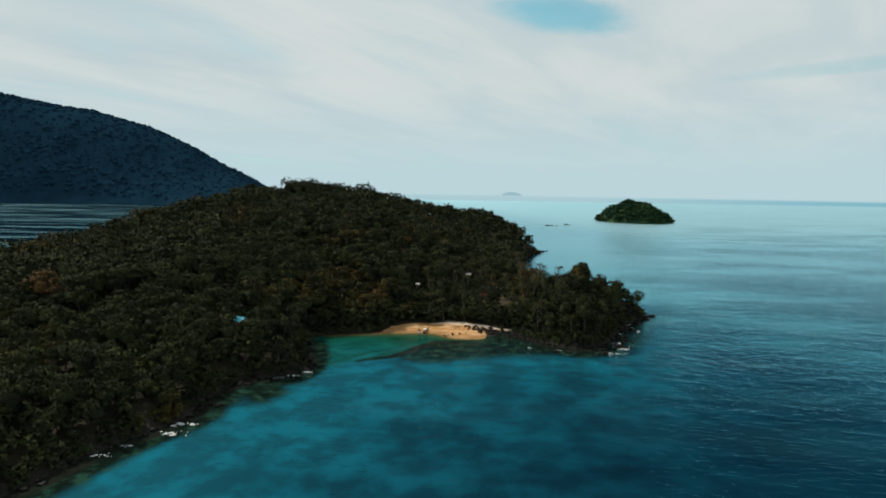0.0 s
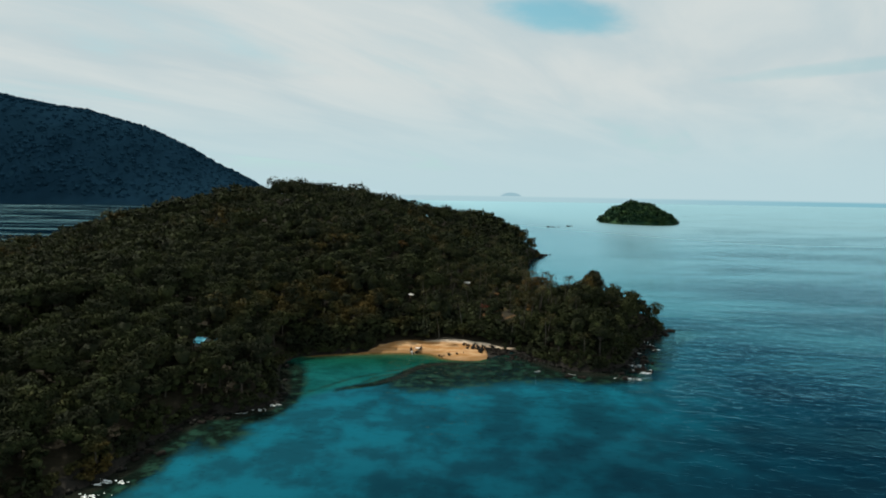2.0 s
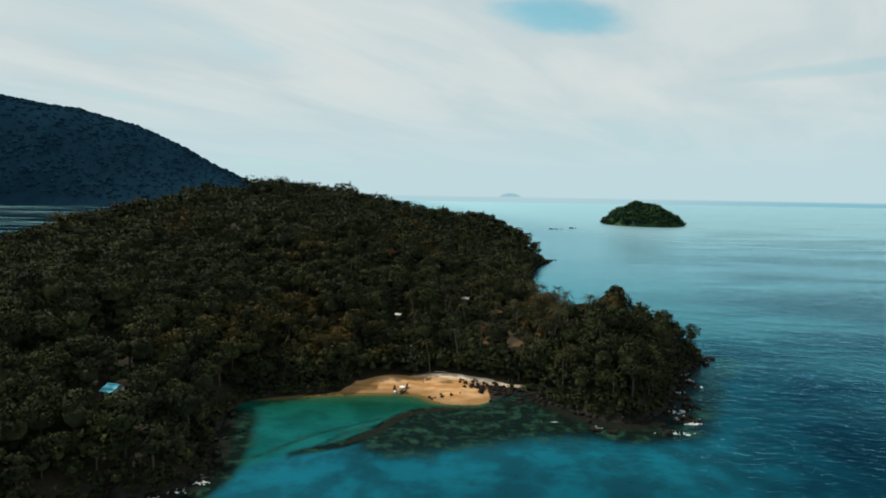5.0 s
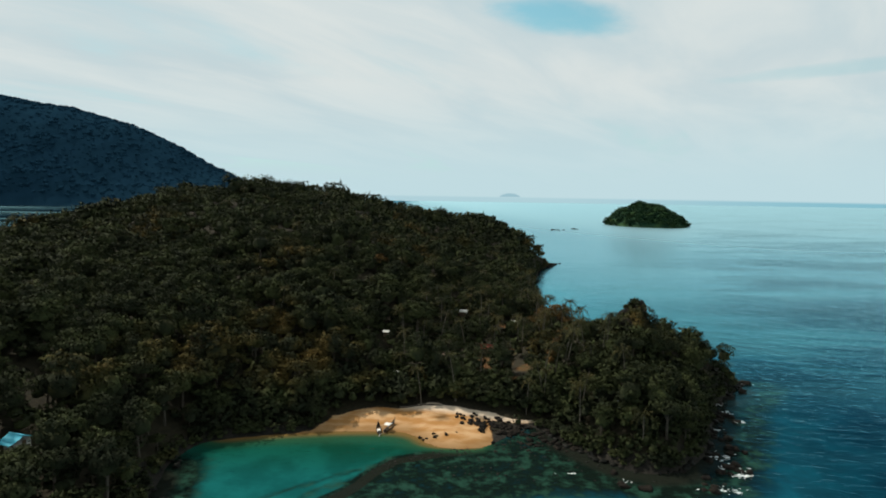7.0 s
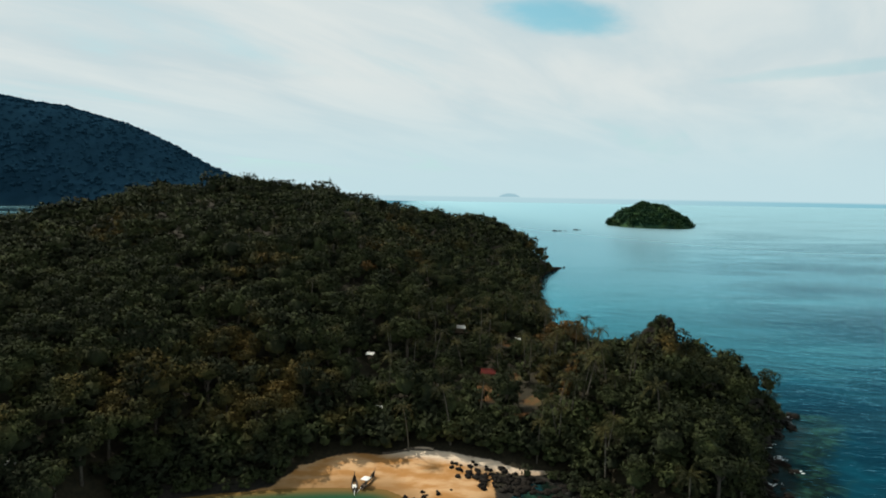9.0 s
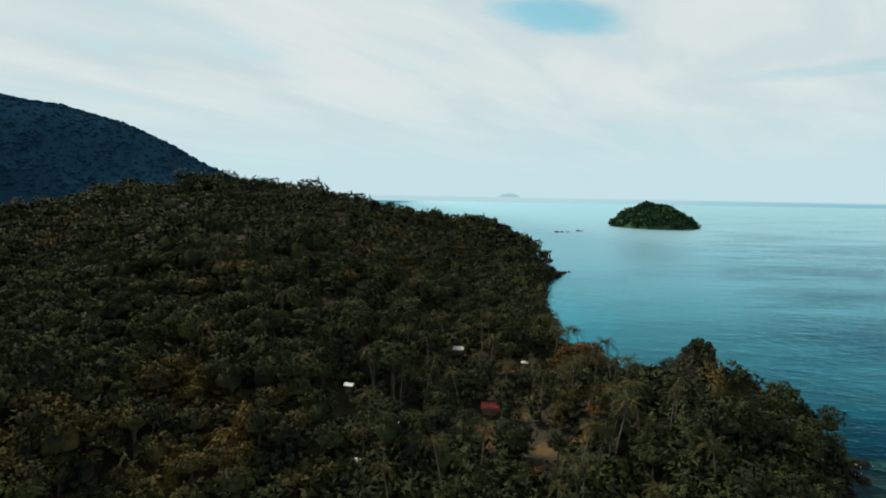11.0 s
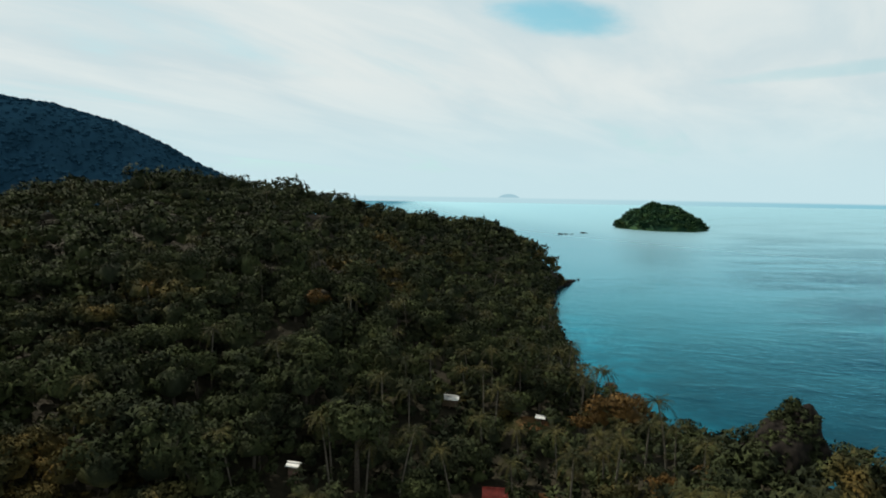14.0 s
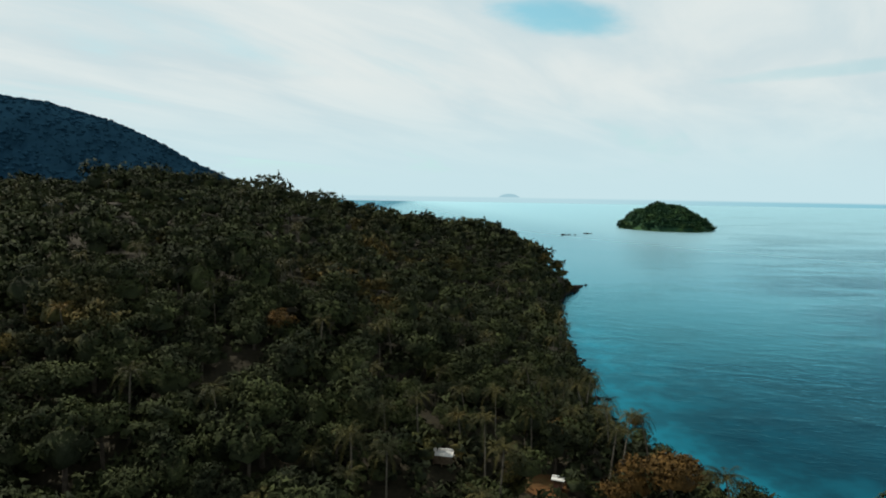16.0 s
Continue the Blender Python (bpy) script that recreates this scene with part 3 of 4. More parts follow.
SHRUBS = [crown_shape(rng, 5, 5, 1.7, 4.8, 4.6, fl, 1) for fl in (0.0, 0.2, 0.1)]
TRUNKS = [trunk_shape(rng, 10.5, 0.28) for _ in range(3)]
PALM_CROWNS = [palm_crown_shape(rng, 3.7) for _ in range(4)]


def part(name, shape, mat, parent, label=""):
    ob = new(name, shape if isinstance(shape, bpy.types.Mesh) else mesh_from(name, shape, mat))
    ob.parent = parent
    return tagged(ob, label)


# ---- where trees stand ----
CLEAR = [(55, 361, 3), (50, 364, 3), (-83, 238, 5), (-82, 230, 5), (-79, 236, 4), (-79, 243, 2.5), (-14.5, 341, 4.0), (-14, 334, 4), (-13, 328, 3), (16, 376, 3), (16, 370, 4), (24, 342, 3.5), (23, 334, 4), (-1, 328, 4.5),
         (5.3, 328, 4.5), (38, 374, 3), (-7, 306, 2.0), (57, 277, 2), (-77, 262, 2), (80.5, 340, 5), (0.7, 294.5, 1.5), (22, 287, 6), (27, 283, 7), (34, 281, 6), (30, 288, 4)]


LOW = [(-14, 333, 8), (-12, 323, 5.5), (16, 366, 7), (16, 356, 5), (-1, 321, 5), (5, 320, 5), (-83, 229, 7.5), (-78, 233, 6), (36, 362, 6.5), (24, 331, 7), (25, 322, 6), (25, 314, 5.5), (34, 318, 5), (28, 303, 3.5), (-6, 300, 6), (28, 291, 6), (38, 284, 5)]


def tree_spots():
    spots = []
    xs = np.arange(-470, 126, 6.6)
    ys = np.arange(-45, 840, 6.6)
    gx, gy = np.meshgrid(xs, ys)
    gx = gx + rng.uniform(-2.6, 2.6, gx.shape)
    gy = gy + rng.uniform(-2.6, 2.6, gy.shape)
    z, d = ground_at(gx, gy)
    beach = beach_mask(gx, gy, d)
    bare = bare_mask(gx, gy)
    ok = (d > 3.0) & (beach < 0.2) & (bare < 0.42)
    for x, y, r in CLEAR:
        ok &= np.hypot(gx - x, gy - y) > r
    keep = rng.uniform(size=gx.shape) < np.where((gx < -290) | (gy > 770) | (gy < 60), 0.6, 0.95)
    return np.stack([gx, gy, z, d], -1)[ok & keep]


def palm_chance(x, y):
    grove = math.exp(-((x - 38) / 32) ** 2 - ((y - 335) / 55) ** 2)
    slope = 0.17 * math.exp(-((x + 5) / 85) ** 2 - ((y - 450) / 90) ** 2)
    shore = 0.3 * math.exp(-((x - 62) / 14) ** 2 - ((y - 480) / 70) ** 2)
    return min(0.7, 0.85 * grove + slope + shore)


def build_forest():
    near_trees, near_palms, trees, mid_trees, far_trees, palms = [], [], [], [], [], []
    for x, y, z, d in tree_spots():
        turn, which = rng.uniform(0, 6.28), rng.integers(0, 12)
        palm = rng.uniform() < palm_chance(x, y) and not (x > 60 and y < 400) and math.hypot(x - 55, y - 358) > 8
        size = rng.choice((0.62, 0.78, 0.9, 1.0, 1.12, 1.3)) * rng.uniform(0.92, 1.08) * (0.6 + 0.4 * min(1, d / 14))
        if rng.uniform() < 0.05:
            size *= 1.25
        if y > 346 and x > 48 and y < 420:
            size *= 0.62
        if math.hypot(x - 80.5, y - 338) < 24:
            size *= 0.62
        for lx, ly, lr in LOW:
            if math.hypot(x - lx, y - ly) < lr:
                size = min(size, 0.42)
                palm = False
        if not palm and palm_chance(x, y) > 0.3:
            size *= 0.75
        size *= 0.86 + 0.34 * (0.5 + noise.noise((x * 0.035, y * 0.035, 3.0)))
        if -60 < x < 45 and 260 < y < beach_back(x) + 7:
            size = min(size, 0.6)
        spot = (x, y, z, size, turn, which)
        close = y < 372 and x > -72 and y > 150
        if palm:
            (near_palms if close and len(near_palms) < 150 else palms).append(spot)
        elif close and len(near_trees) < 150:
            near_trees.append(spot)
        elif math.hypot(x - 10, min(0, y - 60) + max(0, y - 260)) < 185:
            trees.append(spot)
        elif math.hypot(x - 10, min(0, y - 60) + max(0, y - 260)) < 330:
            mid_trees.append(spot)
        else:
            far_trees.append(spot)
    return near_trees, near_palms, trees, mid_trees, far_trees, palms


near_trees, near_palms, trees, mid_trees, far_trees, palms = build_forest()


def canopy(spots):
    return [(x, y, z + TREE_HEIGHT * s - 4.3 * s, s, t, w) for x, y, z, s, t, w in spots]


tagged(new("forest", scatter_mesh("forest", NEAR_CROWNS, canopy(trees), LEAF)), "dense dark green rainforest covering the headland slopes", "forest", kind="stuff")
tagged(new("slope_forest", scatter_mesh("slope_forest", MID_CROWNS, canopy(mid_trees), LEAF)), "dense dark green rainforest on the slopes above the bay", "forest", kind="stuff")
tagged(new("far_forest", scatter_mesh("far_forest", FAR_CROWNS, canopy(far_trees), LEAF)), "dense dark green rainforest on the hill behind", "forest", kind="stuff")
tagged(new("forest_trunks", scatter_mesh("forest_trunks", TRUNKS, trees[::2], BARK)), "brown trunks standing under the forest canopy", "forest", kind="stuff")



def understory():
    """Shrubs and saplings that close the forest down to the ground and the shore."""
    n = 8200
    px, py = rng.uniform(-190, 126, n), rng.uniform(100, 440, n)
    ex = rng.uniform(-60, 45, 420)
    px, py = np.concatenate([px, ex]), np.concatenate([py, beach_back(ex) + rng.uniform(0.5, 13, 420)])
    px, py = np.concatenate([px, rng.uniform(40, 100, 420)]), np.concatenate([py, rng.uniform(252, 300, 420)])
    z, d = ground_at(px, py)
    ok = (d > 0.4) & (beach_mask(px, py, d) < 0.15) & (bare_mask(px, py) < 0.34)
    for x, y, r in CLEAR:
        ok &= np.hypot(px - x, py - y) > r * 0.8
    out = []
    qx, qy = [], []
    for a, b in zip(COAST, np.roll(COAST, -1, 0)):
        if a[1] < 85 or a[0] < -150 or a[1] > 720 or (-61 < a[0] < 36 and 262 < a[1] < 292):
            continue
        for _ in range(int(np.hypot(*(b - a)) * 2.6) + 1):
            q = a + (b - a) * rng.uniform() + rng.normal(size=2) * 3.2
            qx.append(q[0]), qy.append(q[1])
    qx, qy = np.array(qx), np.array(qy)
    qz, qd = ground_at(qx, qy)
    for x, y, h in np.stack([qx, qy, qz], -1)[qd > 0.3]:
        sz = rng.uniform(0.25, 0.5)
        out.append((x, y, max(0.5, h) + 2.0 * sz, sz, rng.uniform(0, 6.28), rng.integers(0, 9)))
    for x, y, h, e in np.stack([px, py, z, d], -1)[ok]:
        sz = rng.uniform(0.4, 0.85) * (0.6 + 0.4 * min(1, e / 8))
        out.append((x, y, h + 2.6 * sz + (rng.uniform(0, 3.5) if e > 5 else 0), sz, rng.uniform(0, 6.28), rng.integers(0, 9)))
    return out


tagged(new("undergrowth", scatter_mesh("undergrowth", SHRUBS, understory(), LEAF)), "dark green shrubs and saplings under the forest and along the shore", "undergrowth", kind="stuff")
LEAF_MESHES = [mesh_from("crown", c, LEAF) for c in NEAR_CROWNS]
TRUNK_MESHES = [mesh_from("trunk", c, BARK) for c in TRUNKS]
for x, y, z, s, t, w in near_trees:
    ob = new("tree")
    ob.empty_display_size = 1
    tagged(ob, "broadleaf rainforest tree with a dark green lumpy crown", "tree", "trees above the beach")
    ob.matrix_basis = pose(x, y, z, 0, 0, math.degrees(t)) @ Matrix.Scale(s, 4)
    part("trunk", TRUNK_MESHES[int(w) % 3], None, ob)
    c = part("crown", LEAF_MESHES[int(w) % 6], None, ob)
    c.location = (0, 0, TREE_HEIGHT - 4.3)


def palm_trunk_shape(height, lean):
    n = 7
    path = [(lean * (k / n) ** 1.7 * height * 0.22, 0, -0.8 + (height + 0.8) * k / n) for k in range(n + 1)]
    return tube(path, [0.19 - 0.08 * k / n + (0.10 if k == 0 else 0) for k in range(n + 1)], 6), path[-1]


PALM_KINDS = []
for k, (h, lean) in enumerate(((11.5, 0.3), (13.5, 0.9), (9.0, 0.5), (12.5, -0.7), (7.0, 0.2))):
    shape, top = palm_trunk_shape(h, lean)
    PALM_KINDS.append((mesh_from("trunk", shape, PALM_BARK), mesh_from("crown", PALM_CROWNS[k % 4], PALM_LEAF), top, shape, PALM_CROWNS[k % 4]))
for x, y, z, s, t, w in near_palms:
    ob = new("palm_tree")
    tagged(ob, "tall coconut palm with a slender grey trunk and drooping fronds", "palm tree", "coconut palms round the clearing")
    s = 0.95 + 0.28 * rng.uniform()
    ob.matrix_basis = pose(x, y, z, 0, 0, math.degrees(t)) @ Matrix.Scale(s, 4)
    tr, cr, top, _, _ = PALM_KINDS[int(w) % 5]
    part("trunk", tr, None, ob)
    c = part("crown", cr, None, ob)
    c.location = top
for x, y, k, s, turn in ((0.7, 294.5, 3, 0.95, 40), (38, 293.5, 1, 1.0, 200), (32.5, 291, 0, 0.9, 10), (42, 298, 3, 1.05, 120), (46, 303, 1, 1.0, 300), (20.9, 321, 4, 0.85, 80), (7, 319, 4, 0.95, 200), (56, 454, 0, 1.05, 20), (29, 311, 0, 0.9, 150), (16, 335, 1, 1.0, 170)):
    ob = new("palm_tree")
    tagged(ob, "lone coconut palm with a bare pale trunk and arching fronds", "palm tree", "coconut palms round the clearing")
    ob.matrix_basis = pose(x, y, float(ground_at(np.array([x]), np.array([y]))[0][0]), 0, 0, turn) @ Matrix.Scale(s, 4)
    part("trunk", PALM_KINDS[k][0], None, ob)
    part("crown", PALM_KINDS[k][1], None, ob).location = PALM_KINDS[k][2]
palm_heads = [(v + np.array(top), f) for _, _, top, _, (v, f) in PALM_KINDS]
palm_poles = [sh for _, _, _, sh, _ in PALM_KINDS]
lifted = [(x, y, z, 1.05, t, w) for x, y, z, s, t, w in palms]
tagged(new("palm_grove", scatter_mesh("palm_grove", palm_heads, lifted, PALM_LEAF)), "coconut palm crowns rising among the hillside forest", "palms", kind="stuff")
tagged(new("palm_grove_trunks", scatter_mesh("palm_grove_trunks", palm_poles, lifted, PALM_BARK)), "slender grey palm trunks among the hillside forest", "palms", kind="stuff")


# ---- mountain and islet ----
RIDGE = [(-3000, 300), (-2500, 440), (-2100, 470), (-1899, 457), (-1800, 443), (-1700, 433), (-1573, 422), (-1446, 377), (-1350, 347), (-1258, 306), (-1160, 257), (-1060, 192), (-960, 138), (-876, 80), (-760, 10), (-600, -60)]      # along, height


def build_mountain():
    xs, ys = np.arange(-3000, -560, 11.0), np.arange(1950, 3500, 13.0)
    gx, gy = np.meshgrid(xs, ys)

    def height(px, py):
        ridge = np.interp(px, [p[0] for p in RIDGE], [p[1] - 9 for p in RIDGE])
        line = 2565 + 0.30 * (px + 1900)
        across = np.abs(py - line) / np.where(py < line, 470.0, 650.0)
        z = ridge * np.clip(1 - across ** 1.35, -0.2, 1)
        gully = 9 * np.sin(px * 0.011 + 0.6 * np.sin(py * 0.008)) * np.sin(py * 0.009)
        return np.minimum(z, ridge) + gully * step(z, 30, 120)
    z = height(gx, gy)
    lump = np.array([noise.noise((a * 0.06, b * 0.05, 0.0)) for a, b in zip(gx.ravel(), gy.ravel())]).reshape(gx.shape)
    me, _ = grid_mesh("mountain", xs, ys, z + 6 * lump * (z > 2), z > -3)
    # slope and canopy share the leaf colour with haze painted in
    me.materials.append(HAZY_LEAF)
    tagged(new("mountain", me), "steep forested mountain across the bay, distance haze put into its dark blue colour", "mountain", kind="structure")
    spots = []
    for k in range(7600):
        x = rng.uniform(-2250, -680)
        y = 2565 + 0.30 * (x + 1900) + (rng.normal() * 20 if k < 1900 else -430 * rng.uniform())
        h = float(height(np.array(x), np.array(y)))
        if h > 3:
            spots.append((x, y, h - (1.2 if k < 1900 else 4.0), rng.uniform(0.6, 1.2) * rng.choice((1.0, 1.2, 1.2, 2.0)), rng.uniform(0, 6.28), rng.integers(0, 9)))
    shapes = []
    for k in range(5):
        bm = bmesh.new()
        bmesh.ops.create_icosphere(bm, subdivisions=1, radius=6.3)
        for w in bm.verts:
            w.co *= 0.8 + 0.7 * noise.noise(w.co * 0.3 + Vector((9.0 * k, 0, 0)))
            w.co.z *= 0.8
        bm.verts.index_update()
        shapes.append((np.array([w.co[:] for w in bm.verts]), np.array([[w.index for w in g.verts] for g in bm.faces])))
        bm.free()
    tagged(new("mountain_forest", smooth(scatter_mesh("mountain_forest", shapes, spots, HAZY_LEAF))), "continuous forest canopy on the far mountain", "forest", kind="stuff")


def islet_height(px, py):
    ux, uy = (px - 478) / np.where(px > 478, 93.0, 85.0), (py - 1515) / np.where(py > 1515, 80.0, 128.0)
    r = np.hypot(ux, uy)
    body = 1 - r ** np.where(px > 480, 2.2, 1.9)
    body = np.where(body > 0, np.maximum(body, 0) ** 0.66, np.maximum(body, -0.2))
    return 41 * body + 16 * np.exp(-((px - 470) / 17) ** 2 - ((py - 1512) / 24) ** 2) + 4 * np.exp(-((px - 505) / 14) ** 2 - ((py - 1500) / 30) ** 2) + 3 * np.sin(px * 0.09) * body


def build_islet():
    xs, ys = np.arange(366, 608, 4.0), np.arange(1376, 1612, 4.0)
    gx, gy = np.meshgrid(xs, ys)
    z = islet_height(gx, gy)
    me, _ = grid_mesh("islet", xs, ys, z, z > -6)
    me.materials.append(ISLE_LEAF)
    root = new("islet")
    tagged(root, "small steep islet covered in green forest above dark rocks", "island")
    g = new("rock_base", me)
    g.parent = root
    spots = []
    for _ in range(1300):
        x, y = rng.uniform(378, 594), rng.uniform(1384, 1598)
        h = float(islet_height(np.array(x), np.array(y)))
        if h > 1.5:
            spots.append((x, y, h + 0.8, rng.choice((0.7, 1.0, 1.3, 1.9)) * rng.uniform(0.8, 1.15), rng.uniform(0, 6.28), rng.integers(0, 9)))
    part("forest_cover", scatter_mesh("forest_cover", FAR_CROWNS, spots, ISLE_LEAF), None, root)


build_mountain()
build_islet()


# ---- shaped parts ----
def box(sx, sy, sz, x=0.0, y=0.0, z=0.0, bevel=0.02):
    """A box with eased edges standing on z, as vertices and triangles."""
    bm = bmesh.new()
    bmesh.ops.create_cube(bm, size=1)
    bmesh.ops.scale(bm, vec=(sx, sy, sz), verts=bm.verts)
    if bevel:
        bmesh.ops.bevel(bm, geom=list(bm.edges), offset=min(bevel, min(sx, sy, sz) * 0.3), segments=1, affect="EDGES")
    bmesh.ops.translate(bm, vec=(x, y, z + sz / 2), verts=bm.verts)
    bmesh.ops.triangulate(bm, faces=bm.faces)
    bm.verts.index_update()
    v = np.array([w.co[:] for w in bm.verts])
    f = np.array([[w.index for w in g.verts] for g in bm.faces])
    bm.free()
    return v, f


def moved(shape, m):
    v, f = shape
    m = np.array(m)
    return v @ m[:3, :3].T + m[:3, 3], f


def sheet(width, run, waves, lift=0.035, thick=0.03):
    """A corrugated sheet lying in x, y: ridges run along y from 0 to run."""
    n = waves * 4
    xs = np.linspace(-width / 2, width / 2, n + 1)
    zs = lift * np.cos(np.arange(n + 1) * math.pi / 2)
    v, f = [], []
    for dz in (0.0, -thick):
        for yy in (0.0, run * 0.5, run):
            sag = -0.03 if 0 < yy < run else 0.0
            v += [(x, yy, z + dz + sag) for x, z in zip(xs, zs)]
    m = n + 1
    for layer, flip in ((0, False), (3, True)):
        for r in range(2):
            for k in range(n):
                a = (layer + r) * m + k
                q = [(a, a + 1, a + m + 1), (a, a + m + 1, a + m)]
                f += [t[::-1] for t in q] if flip else q
    for r in (0, 2):
        for k in range(n):
            a, b = r * m + k, (r + 3) * m + k
            f += [(a, a + 1, b + 1), (a, b + 1, b)]
    return np.array(v), np.array(f)


WHITE_PAINT = plain_material("white_paint", (0.72, 0.71, 0.68), (0.60, 0.58, 0.53), 0.6, 0.9)
BLUE_TIN = plain_material("blue_tin_roof", (0.06, 0.36, 0.48), (0.10, 0.44, 0.56), 0.6, 0.7, 0.2)
RED_TIN = plain_material("red_tin_roof", (0.30, 0.030, 0.014), (0.18, 0.018, 0.010), 0.6, 0.9, 0.4)
PALE_TIN = plain_material("weathered_tin_roof", (0.42, 0.42, 0.40), (0.62, 0.62, 0.60), 0.5, 0.8, 0.4)
PINK_TIN = plain_material("faded_red_roof", (0.22, 0.12, 0.09), (0.30, 0.19, 0.15), 0.6, 0.8, 0.3)
PLANK = plain_material("weathered_plank", (0.10, 0.070, 0.045), (0.17, 0.125, 0.085), 0.85, 2.0)
DARK_WOOD = plain_material("dark_boat_wood", (0.035, 0.025, 0.018), (0.075, 0.050, 0.032), 0.5, 2.0, 0.4)


def hut(name, x, y, turn, w, l, wall_h, pitch, roof_mat, wall_mat, label, lift=0.5, eave=0.45, porch=0.0, ends=None):
    """A small timber house on stilts with a gabled sheet roof; w across the gable, l along the ridge."""
    z = float(ground_at(np.array([x]), np.array([y]))[0][0])
    root = new(name)
    tagged(root, label, "house" if wall_h > 2.2 else "hut")
    root.matrix_basis = pose(x, y, z, 0, 0, turn)
    for sx in (-1, 1):
        for sy in (-1, 0, 1):
            part("stilt", box(0.18, 0.18, lift + 0.6, sx * (w / 2 - 0.15), sy * (l / 2 - 0.15), -0.6), PLANK, root)
    part("floor_deck", box(w + 0.1, l + 0.1, 0.14, 0, 0, lift), PLANK, root)
    top = lift + 0.14
    t = 0.08
    for sx in (-1, 1):
        side = part("wall", box(t, l, wall_h, sx * (w / 2 - t / 2), 0, top), wall_mat, root)
        part("window", box(0.06, 0.9, 0.9, sx * (w / 2 + 0.01), -l * 0.2, top + wall_h * 0.4), PLANK, side)
        part("window", box(0.06, 0.9, 0.9, sx * (w / 2 + 0.01), l * 0.2, top + wall_h * 0.4), PLANK, side)
    rise = math.tan(radians(pitch)) * w / 2
    for sy in (-1, 1):
        v = np.array([(a, sy * (l / 2 - b), c) for b in (0, t) for a, c in ((-w / 2 + t, top), (w / 2 - t, top), (w / 2 - t, top + wall_h), (0, top + wall_h + rise * 0.94), (-w / 2 + t, top + wall_h))])
        f = [(0, 1, 2), (0, 2, 3), (0, 3, 4), (5, 7, 6), (5, 8, 7), (5, 9, 8)] + [q for k in range(5) for q in ((k, (k + 1) % 5, 5 + (k + 1) % 5), (k, 5 + (k + 1) % 5, 5 + k))]
        gable = part("gable_wall", (v, np.array(f)), ends or wall_mat, root)
        if sy < 0:
            part("door", box(0.85, 0.06, 1.9, 0.2, sy * (l / 2 + 0.02), top), PLANK, gable)
    slope = (w / 2 + eave) / math.cos(radians(pitch))
    for sx in (-1, 1):
        sh = sheet(l + 2 * eave, slope, max(6, int(l * 2.2)))
        m = pose(0, 0, top + wall_h + rise + 0.05, 0, 0, -90 * sx) @ pose(0, 0, 0, -pitch, 0, 0)
        part("roof_slope", moved(sh, m), roof_mat, root)
    part("ridge_cap", box(0.35, l + 2 * eave, 0.06, 0, 0, top + wall_h + rise + 0.07), roof_mat, root)
    if porch:
        sh = sheet(l + 0.4, porch, max(6, int(l * 2.2)))
        m = pose(-w / 2, 0, top + wall_h - 0.15, 0, 0, 90) @ pose(0, 0, 0, -12, 0, 0)
        part("porch_roof", moved(sh, m), roof_mat, root)
        for sy in (-1, 1):
            part("post", box(0.12, 0.12, lift + wall_h - 0.3, -w / 2 - porch + 0.2, sy * (l / 2 - 0.1), 0.0), PLANK, root)
    return root


hut("house", -82.2, 237.5, 70, 3.2, 3.6, 2.2, 24, BLUE_TIN, WHITE_PAINT, "small white timber house with a bright blue tin roof among trees", 1.5, 0.4, 1.5)
hut("shed", -79.0, 243.0, 40, 1.4, 1.6, 1.9, 18, BLUE_TIN, WHITE_PAINT, "tiny blue-roofed white shed beside the house", 0.9, 0.3)
hut("hut", -14.5, 341, 75, 1.4, 1.8, 1.9, 24, WHITE_PAINT, PINK_TIN, "hillside hut with a bright white roof and reddish walls", 2.2)
hut("hut", 16, 376, 78, 2.8, 3.6, 1.8, 20, PALE_TIN, PLANK, "open hut with a bright pale tin roof among palms", 0.6)
hut("hut", 24.3, 342.5, 84, 3.4, 4.2, 2.0, 30, RED_TIN, PLANK, "red-roofed wooden hut with white gable at the clearing", 0.4, 0.4, 0.0, WHITE_PAINT)
hut("hut", -1, 328, 62, 3.2, 4.2, 2.0, 24, PALE_TIN, PLANK, "weathered hut with a pale grey tin roof above the beach", 0.5)
hut("house", 5.3, 328, 80, 3.6, 4.4, 2.3, 22, PINK_TIN, WHITE_PAINT, "house with a faded reddish roof and pale walls above the beach", 0.5, 0.5)
hut("hut", 38.2, 373, 70, 1.3, 1.6, 1.7, 22, PALE_TIN, PINK_TIN, "small pale-roofed hut on the bare brown slope", 0.4)
hut("hut", -8, 307, 60, 1.6, 2.0, 1.7, 20, PALE_TIN, PLANK, "little pale-roofed shelter behind the beach", 1.2, 0.2)
hut("hut", -4.4, 306, 100, 1.4, 1.8, 1.5, 20, PALE_TIN, PLANK, "little pale-roofed shelter behind the beach", 1.0, 0.2)
hut("hut", 56.6, 277, 90, 1.1, 1.3, 1.6, 22, PALE_TIN, WHITE_PAINT, "tiny white hut in the trees of the point", 0.3, 0.2)
hut("hut", -77, 263, 70, 2.0, 2.4, 1.9, 20, PALE_TIN, WHITE_PAINT, "tiny pale hut hidden in the forest", 0.6, 0.2)


